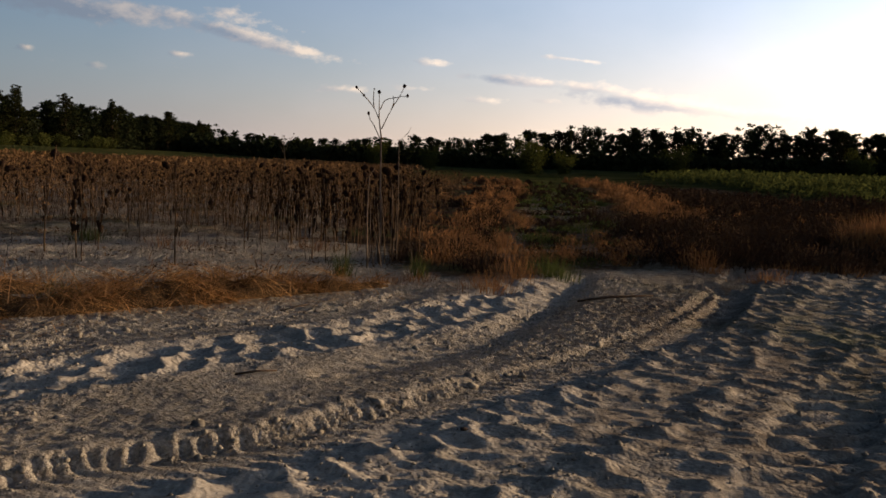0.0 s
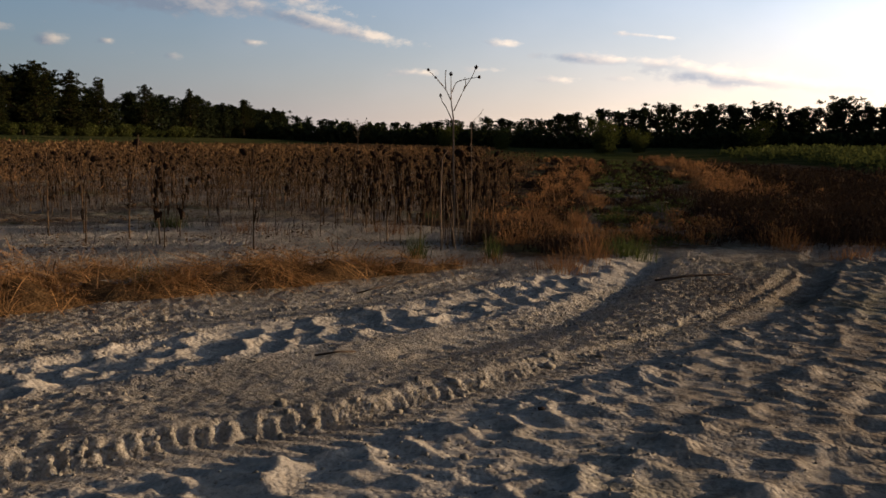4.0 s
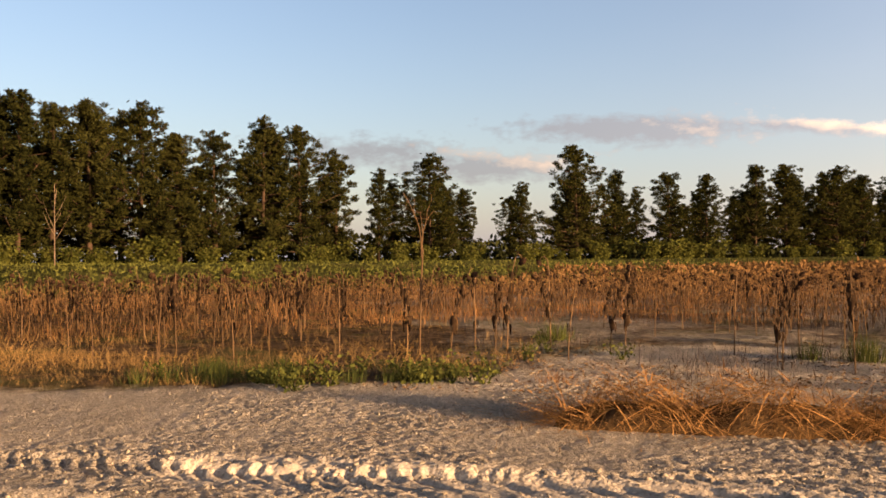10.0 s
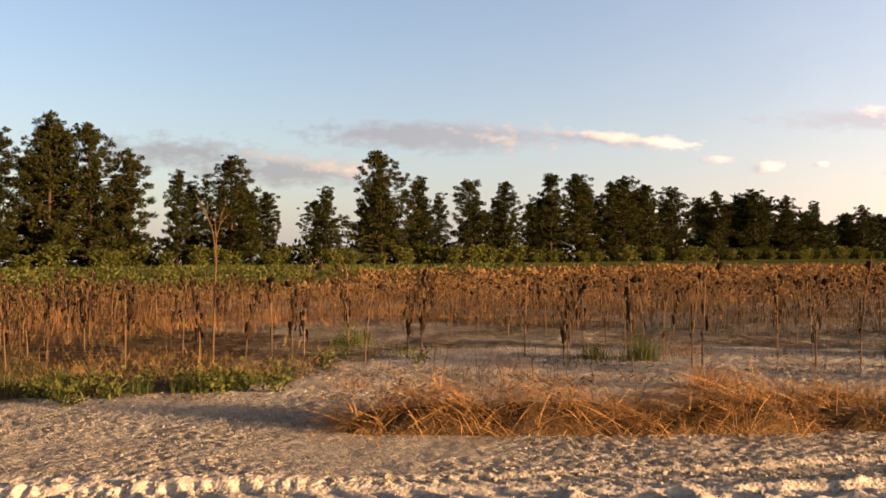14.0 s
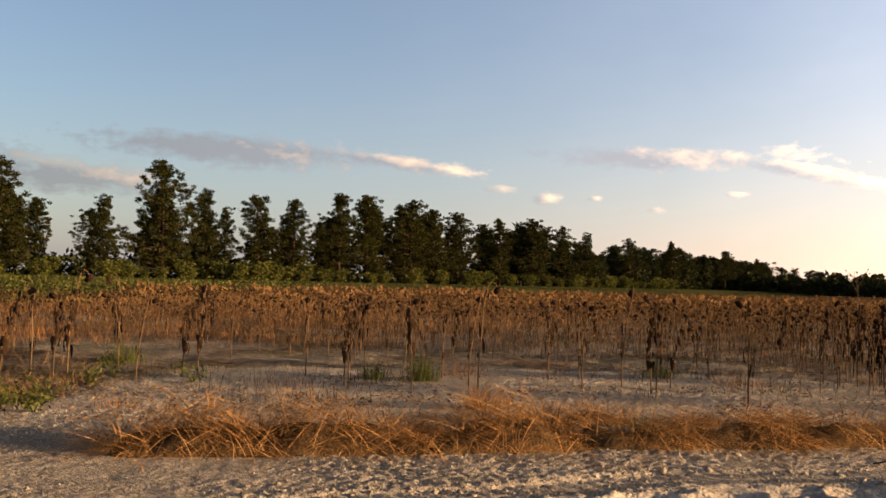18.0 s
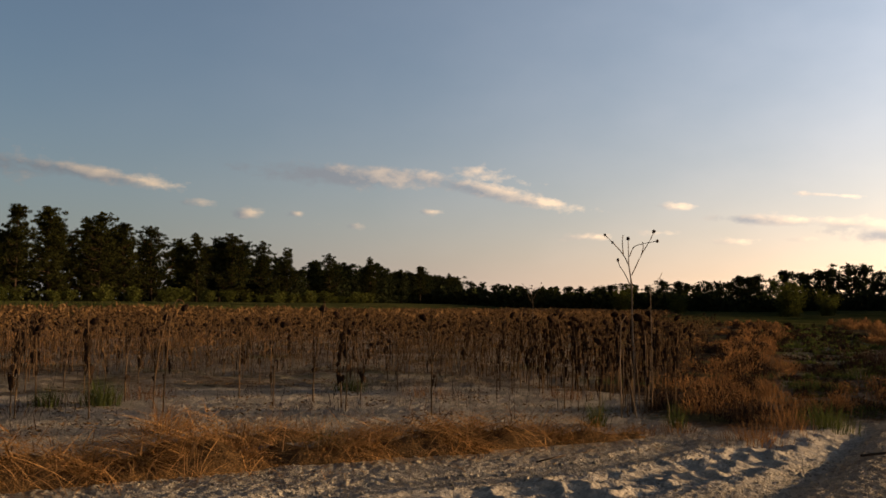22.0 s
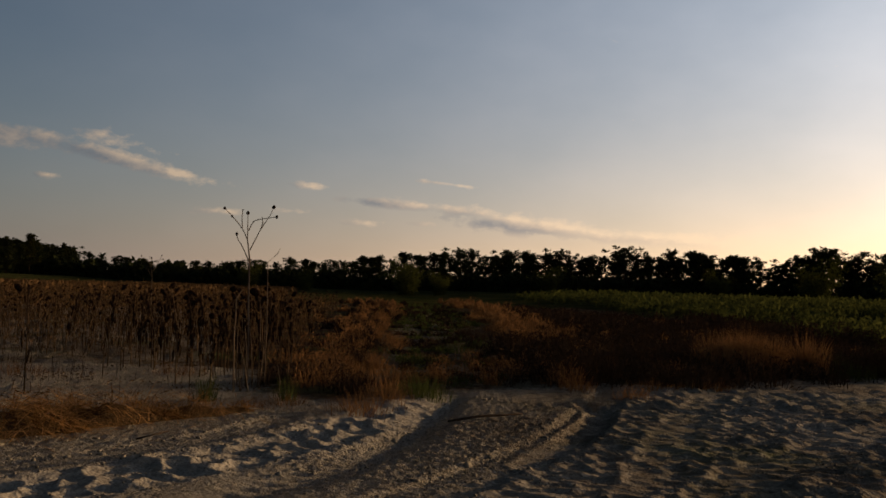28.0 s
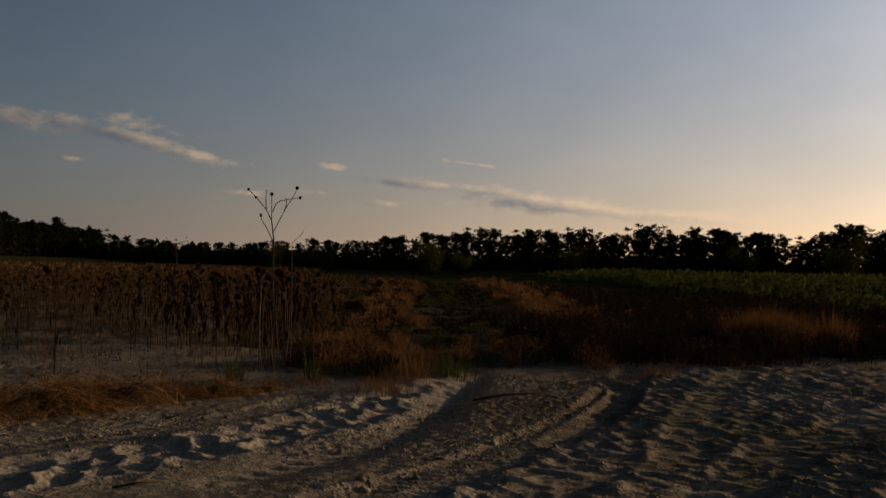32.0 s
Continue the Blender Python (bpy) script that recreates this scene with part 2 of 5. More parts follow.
def ground_material():
    """Pale sand on the road, litter-strewn soil and dry thatch where the 'cover' attribute rises."""
    m = bpy.data.materials.new("ground")
    m.use_nodes = True
    nt = m.node_tree
    nt.nodes.clear()
    N, L = nt.nodes.new, nt.links.new
    geo = N("ShaderNodeNewGeometry")

    def noise_node(scale, detail, rough=0.5):
        n = N("ShaderNodeTexNoise")
        n.inputs["Scale"].default_value, n.inputs["Detail"].default_value, n.inputs["Roughness"].default_value = scale, detail, rough
        L(geo.outputs["Position"], n.inputs["Vector"])
        return n.outputs[0]

    def mixc(f, a, b):
        x = N("ShaderNodeMix")
        x.data_type = "RGBA"
        if isinstance(f, float):
            x.inputs["Factor"].default_value = f
        else:
            L(f, x.inputs["Factor"])
        for k, v in (("A", a), ("B", b)):
            if isinstance(v, tuple):
                x.inputs[k].default_value = (*v, 1)
            else:
                L(v, x.inputs[k])
        return x.outputs["Result"]

    def span(v, lo, hi):
        r = N("ShaderNodeMapRange")
        r.inputs["From Min"].default_value, r.inputs["From Max"].default_value = lo, hi
        L(v, r.inputs["Value"])
        return r.outputs[0]

    att = N("ShaderNodeAttribute")
    att.attribute_name = "cover"
    sand = mixc(span(noise_node(0.9, 5), 0.3, 0.7), (0.15, 0.131, 0.105), (0.23, 0.202, 0.163))
    sand = mixc(span(noise_node(95.0, 3, 0.7), 0.5, 0.8), sand, (0.095, 0.08, 0.064))
    sand = mixc(span(noise_node(13.0, 6, 0.7), 0.42, 0.66), sand, (0.24, 0.214, 0.175))
    sand = mixc(span(noise_node(24.0, 4, 0.75), 0.53, 0.72), sand, (0.075, 0.063, 0.05))
    soil = mixc(span(noise_node(3.0, 6), 0.35, 0.7), (0.028, 0.02, 0.013), (0.075, 0.052, 0.032))
    soil = mixc(span(noise_node(0.35, 4), 0.5, 0.72), soil, (0.045, 0.052, 0.018))
    far_green = mixc(span(noise_node(0.12, 5), 0.35, 0.65), (0.014, 0.019, 0.006), (0.04, 0.038, 0.014))
    sep = N("ShaderNodeMath")
    sep.operation = "ADD"
    L(att.outputs["Fac"], sep.inputs[0])
    jit = N("ShaderNodeMath")
    jit.operation = "MULTIPLY_ADD"
    L(noise_node(5.0, 6, 0.65), jit.inputs[0])
    jit.inputs[1].default_value, jit.inputs[2].default_value = 0.7, -0.35
    L(jit.outputs[0], sep.inputs[1])
    col = mixc(span(sep.outputs[0], 0.3, 0.7), sand, soil)
    col = mixc(span(att.outputs["Fac"], 1.4, 1.9), col, far_green)
    bsdf = N("ShaderNodeBsdfPrincipled")
    bsdf.inputs["Roughness"].default_value = 0.95
    bsdf.inputs["Specular IOR Level"].default_value = 0.0
    L(col, bsdf.inputs["Base Color"])
    pebble = N("ShaderNodeTexVoronoi")
    pebble.inputs["Scale"].default_value = 27.0
    L(geo.outputs["Position"], pebble.inputs["Vector"])
    bare = N("ShaderNodeMath")
    bare.operation = "MULTIPLY"
    L(span(noise_node(1.1, 4), 0.28, 0.55), bare.inputs[0])
    L(span(pebble.outputs["Distance"], 0.75, 0.1), bare.inputs[1])
    first = N("ShaderNodeBump")
    first.inputs["Strength"].default_value, first.inputs["Distance"].default_value = 0.9, 0.03
    L(bare.outputs[0], first.inputs["Height"])
    grain = N("ShaderNodeAttribute")
    grain.attribute_name = "grit"
    L(grain.outputs["Fac"], first.inputs["Strength"])
    last = first.outputs[0]
    for scale, detail, dist in ((16.0, 5, 0.05), (60.0, 4, 0.02)):
        bp = N("ShaderNodeBump")
        bp.inputs["Strength"].default_value, bp.inputs["Distance"].default_value = 0.8, dist
        L(noise_node(scale, detail, 0.65), bp.inputs["Height"])
        L(grain.outputs["Fac"], bp.inputs["Strength"])
        L(last, bp.inputs["Normal"])
        last = bp.outputs[0]
    L(last, bsdf.inputs["Normal"])
    out = N("ShaderNodeOutputMaterial")
    L(bsdf.outputs[0], out.inputs[0])
    return m


GROUND = ground_material()
CLOD = material("soil_clod", (0.085, 0.073, 0.056), (0.15, 0.13, 0.102), 9, bump=0.4, bump_scale=80, island=0.5)
STALK = material("dry_stalk", (0.01, 0.0066, 0.0042), (0.085, 0.054, 0.03), 9, island=0.5, bump=0.3, obj=0.4)
DARK_LEAF = material("withered_leaf", (0.005, 0.0035, 0.0025), (0.02, 0.0125, 0.0075), 9, island=0.6, translucent=0.06)
SEED_HEAD = material("dried_flower_head", (0.006, 0.004, 0.003), (0.022, 0.013, 0.008), 30, bump=0.8, bump_scale=140)
DRY_GRASS = material("dry_orange_grass", (0.032, 0.018, 0.009), (0.195, 0.1, 0.039), 3, island=0.5, translucent=0.25)
DRY_LEAF = material("curled_dry_leaf", (0.032, 0.019, 0.009), (0.1, 0.058, 0.025), 2, island=0.5, translucent=0.12)
STRAW = material("lying_straw", (0.016, 0.009, 0.004), (0.37, 0.2, 0.074), 4, island=0.75, translucent=0.12)
PALE_GRASS = material("pale_dry_grass", (0.034, 0.023, 0.01), (0.19, 0.12, 0.047), 2, island=0.55, translucent=0.15)
# thatch kept darker than the straw, with the shade between stalks in its colour
SHADED_THATCH = material("matted_thatch", (0.014, 0.009, 0.005), (0.075, 0.044, 0.019), 12, bump=1.0, bump_scale=40)
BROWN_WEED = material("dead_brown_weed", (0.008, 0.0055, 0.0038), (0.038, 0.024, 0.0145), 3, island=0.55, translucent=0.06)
GREEN_GRASS = material("green_grass", (0.013, 0.018, 0.006), (0.053, 0.06, 0.017), 3, island=0.5, translucent=0.25)
PASTURE = material("pasture_green", (0.01, 0.014, 0.0045), (0.066, 0.07, 0.018), 0.4, island=0.5, translucent=0.3)
GREEN_LEAF = material("weed_leaf", (0.013, 0.018, 0.006), (0.062, 0.064, 0.016), 5, island=0.6, translucent=0.25)
NEEDLE = material("pine_needles", (0.003, 0.004, 0.0016), (0.0195, 0.0198, 0.0058), 0.9, island=0.25, translucent=0.12, obj=0.3)
FAR_NEEDLE = material("far_pine_needles", (0.004, 0.006, 0.003), (0.016, 0.018, 0.007), 0.8, island=0.5, translucent=0.1, obj=0.3)
BARK = material("pine_bark", (0.009, 0.0065, 0.0045), (0.03, 0.02, 0.0135), 7, bump=0.8, bump_scale=25)
SHRUB = material("shrub_leaf", (0.010, 0.014, 0.004), (0.046, 0.047, 0.011), 1.5, island=0.6, translucent=0.25, obj=0.3)
BARE = material("bare_grey_twig", (0.04, 0.029, 0.02), (0.11, 0.082, 0.058), 8, bump=0.4)
TWIG = material("dark_twig", (0.014, 0.01, 0.007), (0.045, 0.031, 0.022), 12, bump=0.5)


# ---- mesh helpers ----
rng = np.random.default_rng(7)


class Buf:
    """Triangles gathered for one mesh."""

    def __init__(self):
        self.v, self.f, self.n = [], [], 0

    def add(self, v, f):
        v, f = np.asarray(v, float).reshape(-1, 3), np.asarray(f, int).reshape(-1, 3)
        self.v.append(v)
        self.f.append(f + self.n)
        self.n += len(v)

    def arrays(self):
        return np.concatenate(self.v), np.concatenate(self.f)

    def mesh(self, name, mat, smooth=False):
        v, f = self.arrays()
        return tri_mesh(name, v, f, mat, smooth)


def tri_mesh(name, v, f, mat, smooth=False):
    me = bpy.data.meshes.new(name)
    me.vertices.add(len(v))
    me.vertices.foreach_set("co", np.ascontiguousarray(v, dtype=np.float32).ravel())
    me.loops.add(len(f) * 3)
    me.loops.foreach_set("vertex_index", np.ascontiguousarray(f, dtype=np.int32).ravel())
    me.polygons.add(len(f))
    me.polygons.foreach_set("loop_start", np.arange(0, len(f) * 3, 3, dtype=np.int32))
    me.update(calc_edges=True)
    me.materials.append(mat)
    if smooth:
        me.shade_smooth()
    return me


def tube(buf, pts, radii, sides=5):
    """A closed tapering tube along pts."""
    pts = np.asarray(pts, float)
    radii = np.broadcast_to(np.asarray(radii, float), (len(pts),))
    tang = np.gradient(pts, axis=0)
    tang /= np.linalg.norm(tang, axis=1)[:, None] + 1e-9
    ref = np.where(np.abs(tang[:, 2:3]) > 0.9, [[1.0, 0, 0]], [[0, 0, 1.0]])
    a = np.cross(tang, ref)
    a /= np.linalg.norm(a, axis=1)[:, None] + 1e-9
    b = np.cross(tang, a)
    ang = np.linspace(0, 2 * np.pi, sides, endpoint=False)
    ring = pts[:, None] + radii[:, None, None] * (np.cos(ang)[None, :, None] * a[:, None] + np.sin(ang)[None, :, None] * b[:, None])
    v = ring.reshape(-1, 3)
    f = []
    for i in range(len(pts) - 1):
        for j in range(sides):
            k = (j + 1) % sides
            p, q, r, s = i * sides + j, i * sides + k, (i + 1) * sides + k, (i + 1) * sides + j
            f += [(p, q, r), (p, r, s)]
    n = len(v)
    v = np.vstack([v, pts[:1], pts[-1:]])
    for j in range(sides):
        k = (j + 1) % sides
        f += [(n, k, j), (n + 1, n - sides + j, n - sides + k)]
    buf.add(v, f)


ICO_V = np.array([(0, 0, 1), (0.894, 0, 0.447), (0.276, 0.851, 0.447), (-0.724, 0.526, 0.447), (-0.724, -0.526, 0.447), (0.276, -0.851, 0.447),
                  (0.724, 0.526, -0.447), (-0.276, 0.851, -0.447), (-0.894, 0, -0.447), (-0.276, -0.851, -0.447), (0.724, -0.526, -0.447), (0, 0, -1)])
ICO_F = np.array([(0, 1, 2), (0, 2, 3), (0, 3, 4), (0, 4, 5), (0, 5, 1), (1, 6, 2), (2, 7, 3), (3, 8, 4), (4, 9, 5), (5, 10, 1),
                  (6, 7, 2), (7, 8, 3), (8, 9, 4), (9, 10, 5), (10, 6, 1), (11, 7, 6), (11, 8, 7), (11, 9, 8), (11, 10, 9), (11, 6, 10)])


def lumps(buf, centres, sizes, flat=0.7, rough=0.3):
    """Many small uneven lumps."""
    c = np.asarray(centres, float)
    n = len(c)
    r = np.asarray(sizes, float)[:, None] * (1 + rough * rng.standard_normal((n, 12)).clip(-1.5, 1.5))
    sc = np.stack([rng.uniform(0.8, 1.3, n), rng.uniform(0.8, 1.3, n), np.full(n, flat) * rng.uniform(0.7, 1.3, n)], 1)
    v = c[:, None] + ICO_V[None] * r[..., None] * sc[:, None]
    f = ICO_F[None] + 12 * np.arange(n)[:, None, None]
    buf.add(v, f)


OCT_V = np.array([(1, 0, 0), (0, 1, 0), (-1, 0, 0), (0, -1, 0), (0, 0, 1), (0, 0, -1.0)])
OCT_F = np.array([(0, 1, 4), (1, 2, 4), (2, 3, 4), (3, 0, 4), (1, 0, 5), (2, 1, 5), (3, 2, 5), (0, 3, 5)])


def crumbs(buf, centres, sizes):
    """Tiny angular crumbs."""
    n = len(centres)
    a = rng.uniform(0, 6.28, n)
    v = OCT_V[None] * (sizes[:, None] * rng.uniform(0.6, 1.4, (n, 6)))[..., None]
    c, s = np.cos(a)[:, None], np.sin(a)[:, None]
    v = np.stack([v[..., 0] * c - v[..., 1] * s, v[..., 0] * s + v[..., 1] * c, v[..., 2] + 0.4 * v[..., 0]], -1) + centres[:, None]
    buf.add(v, OCT_F[None] + 6 * np.arange(n)[:, None, None])


def blades(buf, base, height, width, direction, droop, segs=3, start=0.25):
    """Curved tapering blades: base (n,3); each rises 'height' and bends over by 'droop' along 'direction' (radians about z)."""
    base = np.asarray(base, float)
    n = len(base)
    height, width, direction, droop = (np.broadcast_to(np.asarray(a, float), (n,)) for a in (height, width, direction, droop))
    t = np.linspace(0, 1, segs + 1)
    # the angle from upright grows along the blade
    ang = droop[:, None] * (start + (1 - start) * t[None])
    step = height[:, None] / segs
    up = np.concatenate([np.zeros((n, 1)), np.cumsum(np.cos(ang[:, 1:]) * step, 1)], 1)
    out = np.concatenate([np.zeros((n, 1)), np.cumsum(np.sin(ang[:, 1:]) * step, 1)], 1)
    d = np.stack([np.cos(direction), np.sin(direction), np.zeros(n)], 1)
    twist = direction + np.pi / 2 + rng.uniform(-0.9, 0.9, n)
    s = np.stack([np.cos(twist), np.sin(twist), np.zeros(n)], 1)
    mid = base[:, None] + d[:, None] * out[..., None] + np.array([0, 0, 1.0]) * up[..., None]
    w = width[:, None] * (1 - t[None] ** 1.5) * 0.5
    left, right = mid - s[:, None] * w[..., None], mid + s[:, None] * w[..., None]
    v = np.concatenate([np.stack([left[:, :-1], right[:, :-1]], 2).reshape(n, -1, 3), mid[:, -1:]], 1)
    per = 2 * segs + 1
    f = []
    for i in range(segs - 1):
        a = 2 * i
        f += [(a, a + 1, a + 3), (a, a + 3, a + 2)]
    f.append((2 * segs - 2, 2 * segs - 1, 2 * segs))
    f = np.array(f)[None] + per * np.arange(n)[:, None, None]
    buf.add(v, f)


def leaflets(buf, centres, size, aspect=0.35, tilt=None):
    """Flat pointed leaves of any turn round their centres."""
    c = np.asarray(centres, float)
    n = len(c)
    size = np.broadcast_to(np.asarray(size, float), (n,))
    a = rng.standard_normal((n, 3))
    if tilt is not None:
        a = a * np.array([1, 1, tilt])
    a /= np.linalg.norm(a, axis=1)[:, None]
    b = np.cross(a, rng.standard_normal((n, 3)))
    b /= np.linalg.norm(b, axis=1)[:, None] + 1e-9
    h = size[:, None]
    v = np.stack([c - a * h * 0.5, c + b * h * aspect * 0.5, c + a * h * 0.5, c - b * h * aspect * 0.5], 1)
    f = np.array([(0, 1, 2), (0, 2, 3)])[None] + 4 * np.arange(n)[:, None, None]
    buf.add(v, f)


def part(name, me, parent, label="", at=None):
    """One mesh object under a thing or a part."""
    ob = new(name, me)
    ob.parent = parent
    if at is not None:
        ob.matrix_basis = at
    return tagged(ob, label)


def thing(name, label, category, group="", at=None, data=None, kind=""):
    ob = new(name, data)
    if data is None:
        ob.empty_display_size = 0.2
    if at is not None:
        ob.matrix_basis = at
    return tagged(ob, label, category, group, kind)


# ---- ground ----
def lattice(seed):
    return np.random.default_rng(seed).random((256, 256))


LAT = [lattice(s) for s in range(6)]


def vnoise(x, y, k=0):
    """Smooth value noise, 0 to 1."""
    xi, yi = np.floor(x).astype(int), np.floor(y).astype(int)
    u, v = x - xi, y - yi
    u, v = u * u * (3 - 2 * u), v * v * (3 - 2 * v)
    g = LAT[k]
    a, b, c, d = g[xi & 255, yi & 255], g[(xi + 1) & 255, yi & 255], g[xi & 255, (yi + 1) & 255], g[(xi + 1) & 255, (yi + 1) & 255]
    return (a * (1 - u) + b * u) * (1 - v) + (c * (1 - u) + d * u) * v


def fbm(x, y, k=0, octaves=4, gain=0.5):
    s, amp, tot = 0.0, 1.0, 0.0
    for i in range(octaves):
        s = s + amp * vnoise(x * 2 ** i + 17 * i, y * 2 ** i + 9 * i, (k + i) % 6)
        tot += amp
        amp *= gain
    return s / tot


SAND_AREA = [(-90, -60), (-14.2, -1.2), (-12.4, 1.5), (-11.0, 4.2), (-10.2, 6.2), (-11.5, 8.5), (-12.5, 11), (-9.5, 14.5), (-4, 17.5), (-1.2, 16.8), (-0.7, 13.2),
             (0.6, 12.0), (1.9, 13.6), (4, 15), (6.1, 15.1), (9, 16.4), (11.5, 17.6), (90, 50), (90, -90), (-90, -90)]


def inside_distance(x, y, poly):
    """Distance to the outline, positive inside."""
    best = np.full(x.shape, 1e9)
    inside = np.zeros(x.shape, bool)
    n = len(poly)
    for i in range(n):
        (x0, y0), (x1, y1) = poly[i], poly[(i + 1) % n]
        dx, dy = x1 - x0, y1 - y0
        t = np.clip(((x - x0) * dx + (y - y0) * dy) / (dx * dx + dy * dy), 0, 1)
        best = np.minimum(best, np.hypot(x - x0 - t * dx, y - y0 - t * dy))
        inside ^= ((y0 > y) != (y1 > y)) & (x < (x1 - x0) * (y - y0) / (y1 - y0 + 1e-12) + x0)
    return np.where(inside, best, -best)


# wheel tracks: waypoints, half width, rut depth, lug spacing, lug height, height of the bank on the field side
TRACKS = [
    ([(-12.2, -4.5), (-7.9, -0.6), (-5.9, 1.3), (-4.3, 2.38), (-2.4, 3.66), (-1.5, 4.38), (-0.7, 5.0), (0.15, 6.1), (1.15, 7.3), (2.6, 9.6), (3.7, 12.0), (4.8, 14.6)], 0.26, 0.05, 0.17, 0.012, 0.35),
    ([(-11.6, -2.2), (-9.25, -0.25), (-7.25, 1.55), (-5.65, 3.45), (-4.45, 5.0), (-3.65, 6.05), (-2.9, 7.3), (-1.6, 8.6), (-0.8, 9.7), (-0.3, 10.8)], 0.22, 0.032, 0.17, 0.017, 0.4),
    ([(-7.0, 1.9), (-5.6, 3.2), (-4.2, 4.5), (-3.0, 5.7), (-2.4, 6.5), (-1.5, 7.5), (-0.5, 8.6), (0.25, 9.9), (0.9, 11.1), (1.5, 12.9)], 0.4, 0.035, 0.30, 0.01, 0.12),
    ([(0.8, 4.2), (2.0, 5.9), (2.75, 7.3), (3.3, 8.5), (4.6, 11.2), (6.6, 14.6)], 0.24, 0.022, 0.2, 0.004, 0.1),
    ([(1.4, 3.9), (3.0, 6.7), (4.2, 8.1), (5.5, 9.3), (7.0, 10.6), (12, 14.5)], 0.3, 0.045, 0.36, 0.018, 0.4),
    ([(3.4, 12.3), (4.8, 12.2), (5.7, 11.9), (6.9, 12.1), (8.4, 12.8), (14, 15.8)], 0.24, 0.054, 0.34, 0.02, 0.6),
    ([(-6.6, -1.6), (-4.6, 0.6), (-3.4, 2.0), (-2.0, 3.0), (-0.4, 4.1), (0.8, 5.4), (2.2, 7.4)], 0.25, 0.012, 0.24, 0.006, 0.2),
    ([(-0.7, 6.7), (0.1, 7.7), (0.62, 8.75), (1.12, 10.05), (1.7, 12.4), (1.95, 13.4)], 0.24, 0.085, 0.24, 0.02, 0.05),
    ([(2.0, 8.2), (2.7, 9.5), (3.25, 10.6), (3.8, 12.0), (3.75, 12.9)], 0.19, 0.09, 0.2, 0.01, 0.7),
    ([(4.2, 6.2), (5.6, 7.7), (7.4, 9.1), (10, 11.0), (14, 13.2)], 0.28, 0.05, 0.36, 0.02, 0.6),
]


def smooth_line(pts, n=10):
    p = np.array(pts, float)
    p = np.vstack([2 * p[0] - p[1], p, 2 * p[-1] - p[-2]])
    out = []
    for i in range(1, len(p) - 2):
        for t in np.linspace(0, 1, n, endpoint=False):
            out.append(0.5 * (2 * p[i] + (p[i + 1] - p[i - 1]) * t + (2 * p[i - 1] - 5 * p[i] + 4 * p[i + 1] - p[i + 2]) * t * t
                              + (3 * p[i] - p[i - 1] - 3 * p[i + 1] + p[i + 2]) * t ** 3))
    out.append(p[-2])
    return np.array(out)


TRACK_LINES = [(smooth_line(p, 5), *rest) for p, *rest in TRACKS]


def along(x, y, line):
    """Signed sideways distance and length along a line."""
    best = np.full(x.shape, 1e9)
    lat, arc = np.zeros(x.shape), np.zeros(x.shape)
    s = 0.0
    for (x0, y0), (x1, y1) in zip(line[:-1], line[1:]):
        dx, dy = x1 - x0, y1 - y0
        ln = math.hypot(dx, dy)
        t = np.clip(((x - x0) * dx + (y - y0) * dy) / (ln * ln), 0, 1)
        d = np.hypot(x - x0 - t * dx, y - y0 - t * dy)
        near = d < best
        best = np.where(near, d, best)
        side = np.sign(dx * (y - y0) - dy * (x - x0))
        lat = np.where(near, d * side, lat)
        arc = np.where(near, s + t * ln, arc)
        s += ln
    return lat, arc


def cell_lumps(x, y, k):
    """Rounded crumbs: 1 at the middle of each jittered cell, 0 between them."""
    xi, yi = np.floor(x).astype(int), np.floor(y).astype(int)
    best = np.full(x.shape, 9.0)
    for i in (-1, 0, 1):
        for j in (-1, 0, 1):
            cx, cy = xi + i, yi + j
            jx, jy, r = LAT[k][cx & 255, cy & 255], LAT[(k + 1) % 6][cx & 255, cy & 255], LAT[(k + 2) % 6][cx & 255, cy & 255]
            best = np.minimum(best, ((x - cx - jx) ** 2 + (y - cy - jy) ** 2) / (0.08 + 0.4 * r * r))
    return np.clip(1 - best, 0, 1)


def bowls(x, y, k):
    """Rounded hollows that meet in crests: 0 in each hollow, towards 1 on the crests."""
    xi, yi = np.floor(x).astype(int), np.floor(y).astype(int)
    total = np.zeros(x.shape)
    for i in (-1, 0, 1):
        for j in (-1, 0, 1):
            cx, cy = xi + i, yi + j
            jx, jy, r = LAT[k][cx & 255, cy & 255], LAT[(k + 1) % 6][cx & 255, cy & 255], LAT[(k + 3) % 6][cx & 255, cy & 255]
            total += np.exp(-11.0 * (((x - cx - jx) ** 2 + (y - cy - jy) ** 2) * (0.75 + 0.9 * r) + 0.22 * r))
    return np.clip(-np.log(total + 1e-9) / 11.0, 0, 1)


def smoothstep(t):
    t = np.clip(t, 0, 1)
    return t * t * (3 - 2 * t)


